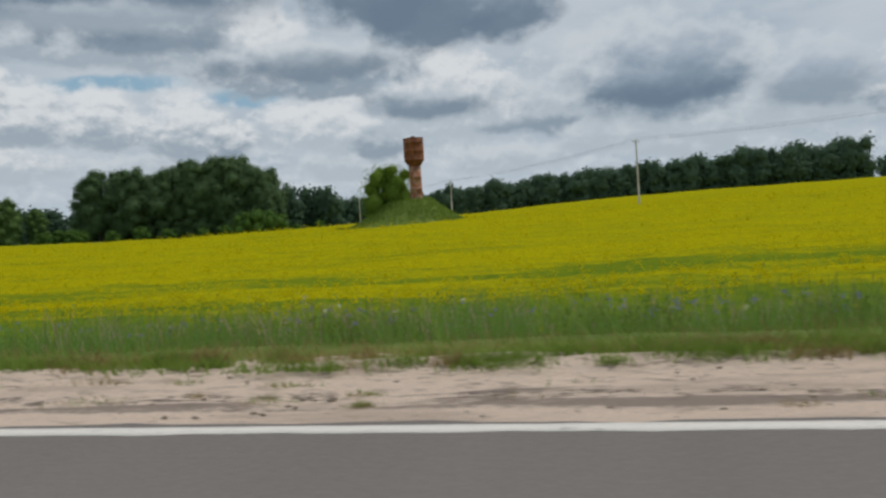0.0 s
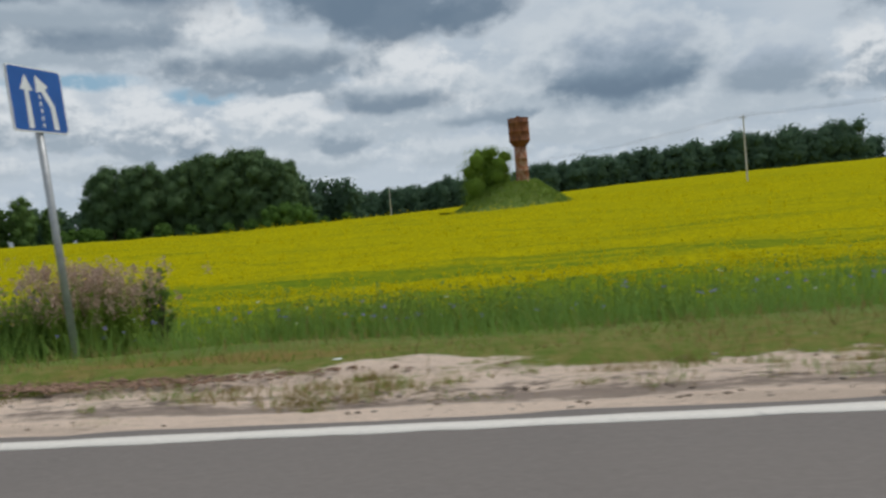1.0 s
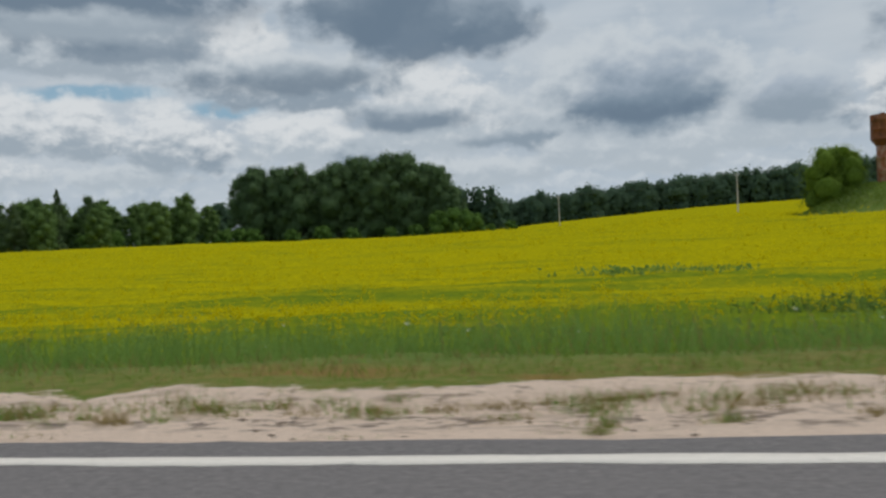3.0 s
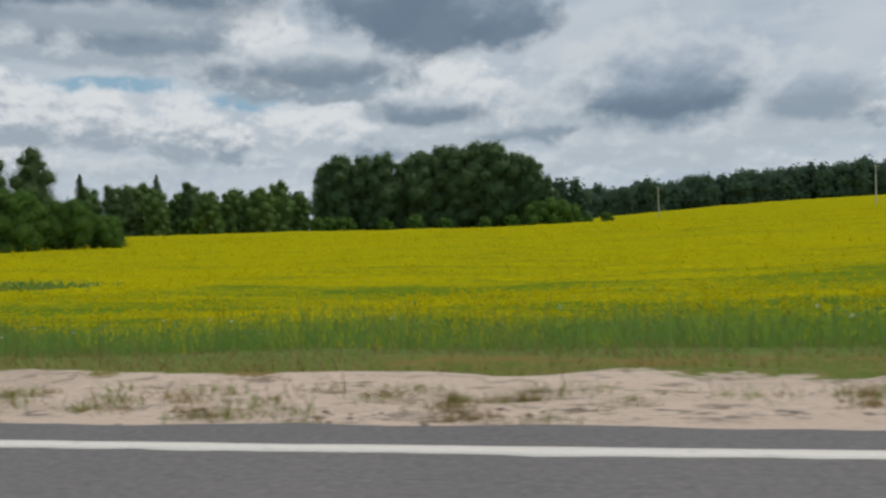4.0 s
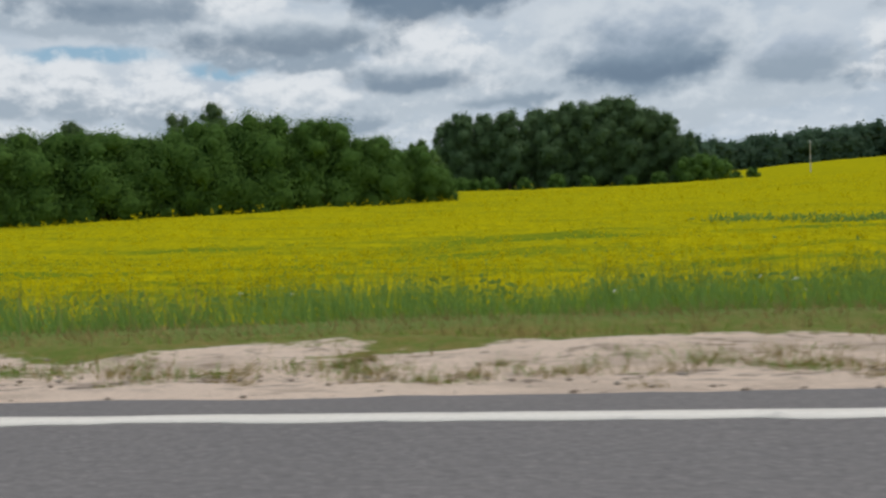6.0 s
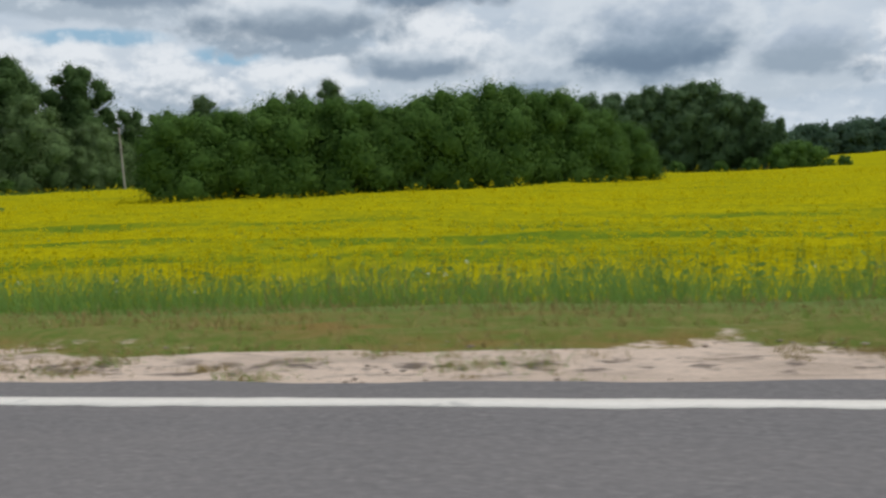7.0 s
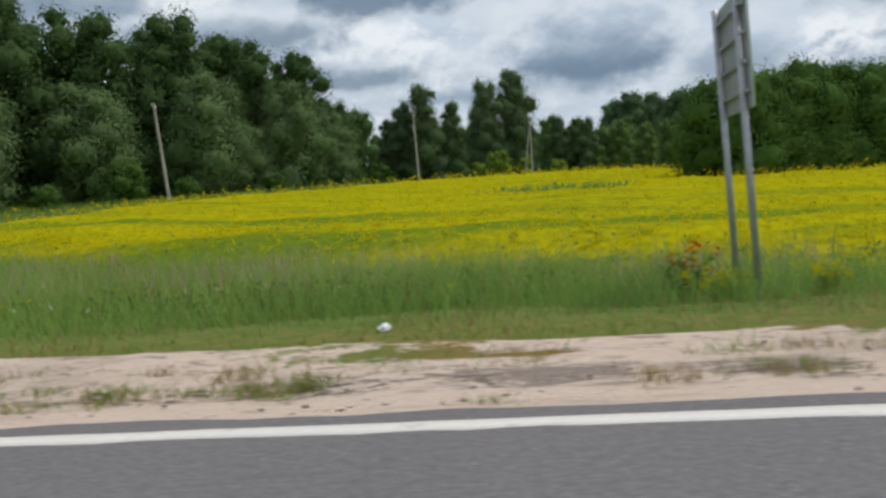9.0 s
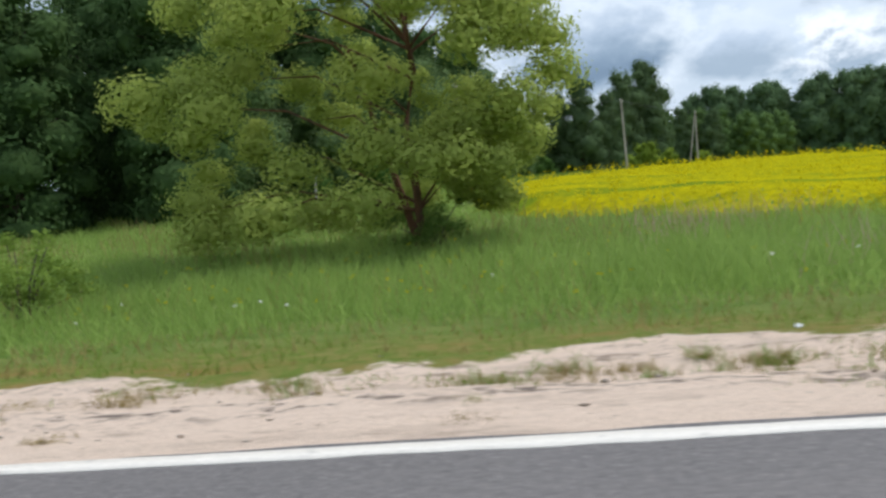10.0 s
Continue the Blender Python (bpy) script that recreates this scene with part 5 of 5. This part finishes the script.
def verge():
    r = np.random.default_rng(401)
    V, F4, F3, m4, m3, nv = [], [], [], [], [], 0

    def add(b, m):
        nonlocal nv
        v, f4, f3 = b
        V.append(v)
        F4.append(f4 + nv)
        F3.append(f3[:, :3] + nv)
        m4.append(np.full(len(f4), m))
        m3.append(np.full(len(f3), m))
        nv += len(v)
    near = (-262, 12)

    def thick(x, y):
        return r.uniform(0, 1, len(x)) < turf_share(x, y)
    x, y = scatter(*near, 5.0, 9.0, 52, r, thick)
    dry = r.uniform(0, 1, len(x)) < np.interp(x, [-262, -192, -180, -96, -86, -60, -20, -12, 0, 12], [0.15, 0.2, 0.78, 0.78, 0.3, 0.25, 0.3, 0.5, 0.25, 0.2]) + 0.25 * wave(x * 0.6, y, 5, 60)
    h = r.uniform(0.05, 0.17, len(x))
    add(blades(x[~dry], y[~dry], h[~dry], 0.009, r, 0.5), 0)
    add(blades(x[dry], y[dry], h[dry], 0.009, r, 0.5), 1)
    x, y = scatter(*near, 5.0, 9.0, 42, r, lambda u, v: thick(u, v) & (wave(u * 0.6, v, 4, 58) + r.normal(0, 0.5, len(u)) > 0.1))
    add(blades(x, y, r.uniform(0.10, 0.30, len(x)), 0.006, r, 0.4), 1)

    def tall(x, y):
        return (y < field_front(x) + 0.8) & (r.uniform(0, 1, len(x)) < np.clip((y - np.interp(x, [-190, -182, -88, -80], [7.7, 8.4, 8.4, 7.8]) + 0.5 * wave(x * 0.5, y, 6, 53)) / 1.0, 0, 1))
    x, y = scatter(*near, 7.9, 15.0, 54, r, tall)
    h = r.uniform(0.25, 0.60, len(x)) * (1 + 0.3 * wave(x, y, 7, 55)) * (0.7 + 0.85 * np.clip((y - 8) / 3.5, 0, 1))
    k = x > -213 + 4 * wave(x, y, 8, 96)
    add(blades(x[k], y[k], h[k], 0.009, r, 0.3), 2)
    add(blades(x[~k], y[~k], 0.8 * h[~k], 0.012, r, 0.4), 4)
    x, y = scatter(*near, 8.6, 13.0, 6, r, tall)
    k = wave(x * 0.5, y, 9, 57) > 0.05
    add(blades(x[k], y[k], r.uniform(0.5, 0.85, k.sum()), 0.006, r, 0.18), 1)
    # meadow at the left end of the field

    def meadow(x, y):
        return (y < field_front(x) + 0.5) & (y < 75)
    x, y = scatter(-275, -206, 13, 40, 26, r, meadow)
    add(blades(x, y, r.uniform(0.25, 0.6, len(x)), 0.02, r, 0.4), 4)
    x, y = scatter(-262, -204, 10.0, 23, 24, r, lambda u, v: v < field_front(u) + 0.6)
    add(blades(x, y, r.uniform(0.55, 1.0, len(x)) * np.interp(x, [-262, -236, -222], [0.5, 0.65, 0.9]), 0.012, r, 0.35), 4)
    x, y = scatter(-231, -204, 11.5, 22, 12, r, lambda u, v: (v < field_front(u) + 0.6) & (wave(u, v, 8, 91) > 0.0))
    add(blades(x, y, r.uniform(0.75, 1.15, len(x)), 0.010, r, 0.3), 3)
    x, y = scatter(-232, -208, 11.0, 16.5, 30, r, lambda u, v: (v < field_front(u) + 0.6) & (wave(u, v, 9, 95) > -0.35))
    add(blades(x, y, r.uniform(0.7, 1.15, len(x)), 0.011, r, 0.35), 4)
    x, y = scatter(-9, 12, 10.2, 12.2, 26, r, lambda u, v: wave(u, v * 2, 7, 92) > -0.2)
    add(blades(x, y, r.uniform(0.55, 0.98, len(x)), 0.009, r, 0.3), 3)
    x, y = scatter(-275, -206, 12, 40, 5, r, meadow)
    k = wave(x, y, 12, 59) > 0.0
    add(blades(x[k], y[k], r.uniform(0.5, 0.95, k.sum()), 0.012, r, 0.2), 1)
    x, y = scatter(-285, -200, 40, 118, 5, r, lambda u, v: ~in_field(u, v) & (u > -262))
    add(blades(x, y, r.uniform(0.3, 0.8, len(x)), 0.04, r, 0.3), 0)
    # tufts on the sand
    for c in range(2500):
        cx = r.uniform(-258, 10)
        rim = float(np.interp(cx, [-234, -222, -210, -175, -163, -151, -57, -22, -10, -4, 6], [5.6, 6.1, 5.8, 5.8, 5.3, 5.7, 5.6, 5.5, 5.8, 6.45, 6.6]))
        cy = rim - abs(r.normal(0, 0.38)) if c % 4 else r.uniform(4.5, 5.4)
        if cy < 4.5 or (wave(cx, 0.0, 9, 94) < -0.35 and c % 3):
            continue
        if -217 < cx < -188 and c % 2:
            cy = r.uniform(4.75, 5.7)
        n = r.integers(25, 90)
        s = r.uniform(0.03, 0.12)
        top = r.uniform(0.08, 0.20) * (0.55 if c % 4 == 0 else 1)
        v, f4, f3 = blades(cx + r.normal(0, s * 1.6, n), cy + r.normal(0, s * 0.7, n), r.uniform(0.3, 1.0, n) * top, 0.005, r, 0.5)
        half = n // 2 if c % 3 else n
        add((v[:5 * half], f4[:half], f3[:half]), 1)
        if half < n:
            add((v[5 * half:], f4[half:] - 5 * half, f3[half:] - 5 * half), 2 if c % 2 else 0)
    # a row of green tufts on the sand before the verge
    for c in range(210):
        n = int(r.integers(50, 130))
        cx, cy, s = r.uniform(-8, 7), r.uniform(5.8, 6.6), r.uniform(0.05, 0.15)
        v, f4, f3 = blades(cx + r.normal(0, s * 1.6, n), cy + r.normal(0, s * 0.7, n), r.uniform(0.3, 1.0, n) * r.uniform(0.12, 0.26), 0.007, r, 0.5)
        v[:, 2] += 0.05
        add((v, f4, f3), (0, 1, 0)[c % 3])
    # turf on the mound
    n = 9000
    a, d = r.uniform(0, 6.283, n), np.sqrt(r.uniform(0, 1, n))
    x = MOUND[0] + np.where(np.cos(a) > 0, 8.4, 11.4) * d * np.cos(a)
    y = MOUND[1] + 7.5 * d * np.sin(a)
    v, f4, f3 = blades(x, y, r.uniform(0.2, 0.6, n), 0.06, r, 0.4)
    v[:, 2] += np.repeat(mound_rise(x, y), 5)
    add((v, f4, f3), 0)
    mi = np.concatenate(m4 + m3)
    tagged(raw("verge_grass", np.concatenate(V), [np.concatenate(F4), np.concatenate(F3)], [M_BLADE, M_STRAW, M_TALL, M_PANICLE, M_MEADOW], mi), "green and straw-coloured grass along the road verge", "grass", kind="stuff")


verge()



# ---- weeds, flowers, stones and litter on the verge ----
def clump(name, x, y, n, spread, h0, h1, width, mats, label, category, seed, heads=0, head_size=0.03, head_mat=1, lean=0.22):
    """A stand of stems and leaves, with flower heads or panicles on some of them."""
    r = np.random.default_rng(seed)
    px, py = x + r.normal(0, spread[0], n), y + r.normal(0, spread[1], n)
    h = r.uniform(h0, h1, n)
    V, F4, F3 = blades(px, py, h, width, r, lean)
    tips = V.reshape(n, 5, 3)[:, 3]
    m = [np.zeros(2 * n, int)]
    V, quads, nv = [V], [F4], len(V)
    k = r.integers(0, n, n * 2)
    base = np.stack([px, py, land(px, py)], -1)
    P = base[k] + (tips[k] - base[k]) * r.uniform(0.2, 0.85, (2 * n, 1)) + r.normal(0, 0.04, (2 * n, 3))
    v, f = leaf_quads(P, r.normal(size=(2 * n, 3)) + np.array([0, -0.5, 0.6]), width * 4.5, r, 0.4)
    V.append(v)
    quads.append(f + nv)
    nv += len(v)
    mats_q = [np.zeros(n, int), np.zeros(2 * n, int)]
    if heads:
        k = r.integers(0, n, heads)
        P = np.repeat(tips[k], 12, 0) - np.array([0, 0, 1]) * r.uniform(0, head_size * 4, (heads * 12, 1)) + r.normal(0, head_size, (heads * 12, 3))
        v, f = leaf_quads(P, r.normal(size=P.shape), head_size * 0.8, r, 0.5)
        V.append(v)
        quads.append(f + nv)
        mats_q.append(np.full(len(f), head_mat))
    ob = raw(name, np.concatenate(V), [np.concatenate(quads), F3[:, :3]], mats, np.concatenate(mats_q + [np.zeros(n, int)]))
    return tagged(ob, label, category, kind="stuff")


clump("reed_grass", -29.05, 10.7, 1000, (0.42, 0.4), 0.85, 1.65, 0.010, [M_BLADE, M_PANICLE], "tall green grass with pinkish feathery panicles round a sign post", "grass", 501, 1000, 0.034)
clump("weed_clump", -30.0, 10.5, 420, (0.5, 0.4), 0.6, 1.25, 0.014, [M_SHRUB, M_VIOLET], "dark green weeds with violet flowers", "weed", 502, 18, 0.02)
clump("weed_clump", -112.0, 10.9, 700, (0.9, 0.35), 0.5, 1.1, 0.016, [M_SHRUB, M_STRAW], "dense dark green weeds round a sign post", "weed", 503)
clump("weed_clump", -113.9, 10.9, 300, (0.7, 0.35), 0.5, 1.0, 0.013, [M_TALL, M_PANICLE], "green weeds at the foot of a tall thistle", "weed", 504)
clump("weed_clump", -109.4, 10.9, 500, (0.8, 0.35), 0.5, 1.2, 0.014, [M_SHRUB, M_STRAW], "dark green weeds standing before the crop", "weed", 505)
clump("weed_clump", -120.4, 10.9, 380, (0.42, 0.3), 0.5, 1.2, 0.015, [M_SHRUB, M_STRAW], "upright dark green weeds standing before the crop", "weed", 506)
clump("weed_clump", -207.1, 10.2, 60, (0.12, 0.1), 0.6, 0.88, 0.012, [M_SHRUB, M_POPPY], "green weeds with red flowers at the board's posts", "weed", 507, 9, 0.034)
clump("weed_clump", -213.0, 11.6, 420, (2.2, 0.4), 0.4, 0.85, 0.013, [M_SHRUB, M_STRAW], "dark green weeds in front of the crop", "weed", 508)
clump("weed_clump", -206.75, 9.35, 60, (0.14, 0.1), 0.3, 0.5, 0.01, [M_BLADE, M_PETAL], "low plants with yellow flowers beside the board", "weed", 509, 26, 0.03)
clump("weed_clump", -205.6, 9.35, 70, (0.22, 0.1), 0.3, 0.48, 0.01, [M_BLADE, M_PETAL], "low plants with yellow flowers beside the board", "weed", 510, 26, 0.03)
clump("weed_clump", -62.5, 17.5, 400, (1.2, 0.7), 0.9, 1.35, 0.02, [M_SHRUB, M_STRAW], "dark green weeds standing out of the crop", "weed", 511)
for k, (wx, wy) in enumerate(((-3.5, 10.6), (3.6, 10.8), (6.5, 11.2), (-6.0, 11.4), (0.8, 11.0))):
    clump("weed_clump", wx, wy, 200, (0.6, 0.4), 0.4, 0.75, 0.011, [M_BLADE, M_VIOLET], "green weeds with violet-blue flower spikes in the verge", "weed", 520 + k, 11, 0.026)
for k, (wx, wy) in enumerate(((-121, 36), (-124.5, 36.5), (-128, 37), (-131, 38), (-62, 38), (-66, 39), (-204, 45), (-208, 46))):
    clump("weed_clump", wx, wy, 200, (1.2, 0.9), 0.95, 1.35, 0.04, [M_TALL, M_STRAW], "patch of green weeds inside the rapeseed crop", "weed", 540 + k)


def wildflowers():
    r = np.random.default_rng(601)
    pieces = []
    for m, n, x0, x1, y0, y1, s in ((0, 200, -262, 10, 8.2, 11.5, 0.012), (1, 400, -258, 12, 8.2, 11.8, 0.013), (2, 200, -30, 12, 9.0, 11.8, 0.016), (1, 250, -262, -212, 10, 20, 0.018), (0, 24, -55, -36, 8.6, 10.5, 0.014)):
        x, y = r.uniform(x0, x1, n), r.uniform(y0, y1, n)
        C = np.stack([x, y, land(x, y) + r.uniform(0.25, 0.55, n)], -1)
        P = np.repeat(C, 5, 0) + r.normal(0, s, (5 * n, 3))
        v, f = leaf_quads(P, np.tile([0.0, -0.5, 0.8], (5 * n, 1)), s, r, 0.8)
        pieces.append((v, f, m))
    V, F, Mi = joined(pieces)
    tagged(raw("wildflowers", V, F, [M_DAISY, M_PETAL, M_VIOLET], Mi), "small white, yellow and violet flowers scattered in the verge grass", "flowers", kind="stuff")


wildflowers()


def rubble():
    """Clods and pebbles pressed along the wheel ruts and the rim of the grass."""
    r = np.random.default_rng(611)
    ico = bmesh.new()
    for co in ((1, 0, 0), (0, 1, 0), (-1, 0, 0), (0, -1, 0), (0, 0, 1), (0, 0, -1)):
        ico.verts.new(co)
    ico.verts.index_update()
    ico.verts.ensure_lookup_table()
    for k in range(4):
        ico.faces.new((ico.verts[k], ico.verts[(k + 1) % 4], ico.verts[4]))
        ico.faces.new((ico.verts[(k + 1) % 4], ico.verts[k], ico.verts[5]))
    base = np.array([v.co[:] for v in ico.verts])
    tri = np.array([[v.index for v in fc.verts] for fc in ico.faces])
    ico.free()
    n = 17000
    x = r.uniform(-256, 12, n)
    lane = r.choice(4, n, p=[0.34, 0.16, 0.40, 0.10])
    y = np.choose(lane, [4.95 + 0.1 * wave(x, 0 * x, 13, 61) + r.normal(0, 0.09, n), 4.5 + r.normal(0, 0.1, n), 5.75 + 0.2 * wave(x, 0 * x, 8, 63) + r.normal(0, 0.16, n), r.uniform(4.4, 6.2, n)])
    keep = (wave(x * 0.7, y, 7, 65) > -0.25) | (r.uniform(0, 1, n) < 0.2)
    x, y = x[keep], y[keep]
    n = len(x)
    s = 0.006 + 0.019 * r.uniform(0, 1, n) ** 3
    sc = np.stack([s * r.uniform(0.9, 1.9, n), s, s * r.uniform(0.5, 0.9, n)], -1)
    V = base[None] * sc[:, None] * r.uniform(0.75, 1.2, (n, len(base), 1)) + np.stack([x, y, land(x, y) + s * 0.25], -1)[:, None]
    F = (tri[None] + (np.arange(n) * len(base))[:, None, None]).reshape(-1, 3)
    mi = np.repeat((r.uniform(0, 1, n) < 0.3).astype(int), len(tri))
    m = 5200
    x = -32 + r.normal(0, 1.0, m) + r.uniform(-2, 7.5, m)
    y = 5.72 + 0.1 * wave(x, 0 * x, 6, 71) + r.normal(0, 0.11, m)
    s = 0.008 + 0.018 * r.uniform(0, 1, m) ** 3
    sc = np.stack([s * r.uniform(0.9, 2.6, m), s, s * r.uniform(0.4, 0.8, m)], -1)
    V2 = base[None] * sc[:, None] * r.uniform(0.75, 1.2, (m, len(base), 1)) + np.stack([x, y, land(x, y) + 0.05 + s * 0.3], -1)[:, None]
    F = np.concatenate([F, (tri[None] + ((np.arange(m) + n) * len(base))[:, None, None]).reshape(-1, 3)])
    V = np.concatenate([V.reshape(-1, 3), V2.reshape(-1, 3)])
    mi = np.concatenate([mi, np.full(m * len(tri), 2)])
    tagged(raw("rubble", V.reshape(-1, 3), F, [M_CLOD, M_STONE, M_RIDGE], mi), "brown clods and pebbles scattered over the sandy shoulder", "gravel", kind="stuff")


rubble()


def litter(x, y, size, seed, label):
    r = np.random.default_rng(seed)
    bm = bmesh.new()
    bmesh.ops.create_icosphere(bm, subdivisions=3, radius=size)
    for v in bm.verts:
        v.co *= 1 + 0.45 * noise.noise(v.co * (3.2 / size) * 0.5 + Vector((seed, 0, 0)))
        v.co.z = v.co.z * 0.75 + size * 0.5
        v.co.x *= 1.3
    m = pose(x, y, float(land(x, y)[0]) + 0.02, 0, r.uniform(-20, 20), r.uniform(0, 180))
    ob = part("litter", bm, M_LITTER)
    ob.matrix_basis = m
    tagged(ob, label, "litter")


litter(-210.6, 7.15, 0.052, 3, "crumpled white plastic bag lying in the verge grass")
litter(-23.6, 6.1, 0.05, 5, "crumpled white plastic scrap at the rim of the sand")
litter(-175.0, 7.0, 0.027, 7, "small white scrap lying in the verge grass")
litter(-231.6, 6.3, 0.03, 9, "small white scrap at the rim of the sand")


def scrap(x, y, mat, label):
    bm = box((0.05, 0.03, 0.012), (0, 0, 0.006), 0.003)
    for v in bm.verts:
        v.co.z += 0.006 * math.sin(v.co.x * 90)
    ob = part("litter", bm, mat)
    ob.matrix_basis = pose(x, y, float(land(x, y)[0]) + 0.004, 0, 0, 25)
    tagged(ob, label, "litter")


scrap(-224.25, 4.75, M_BLUEBIT, "small blue plastic scrap on the sandy shoulder")
scrap(-223.6, 4.95, M_YELLOW, "small yellow plastic scrap on the sandy shoulder")
for k, wx in enumerate((-25.8, -24.2, -22.4, -20.0)):
    clump("weed_clump", wx, 11.0, 260, (0.9, 0.4), 0.5, 1.0, 0.011, [M_BLADE, M_PETAL], "green weeds and self-sown rapeseed in the verge", "weed", 560 + k, 22, 0.03)
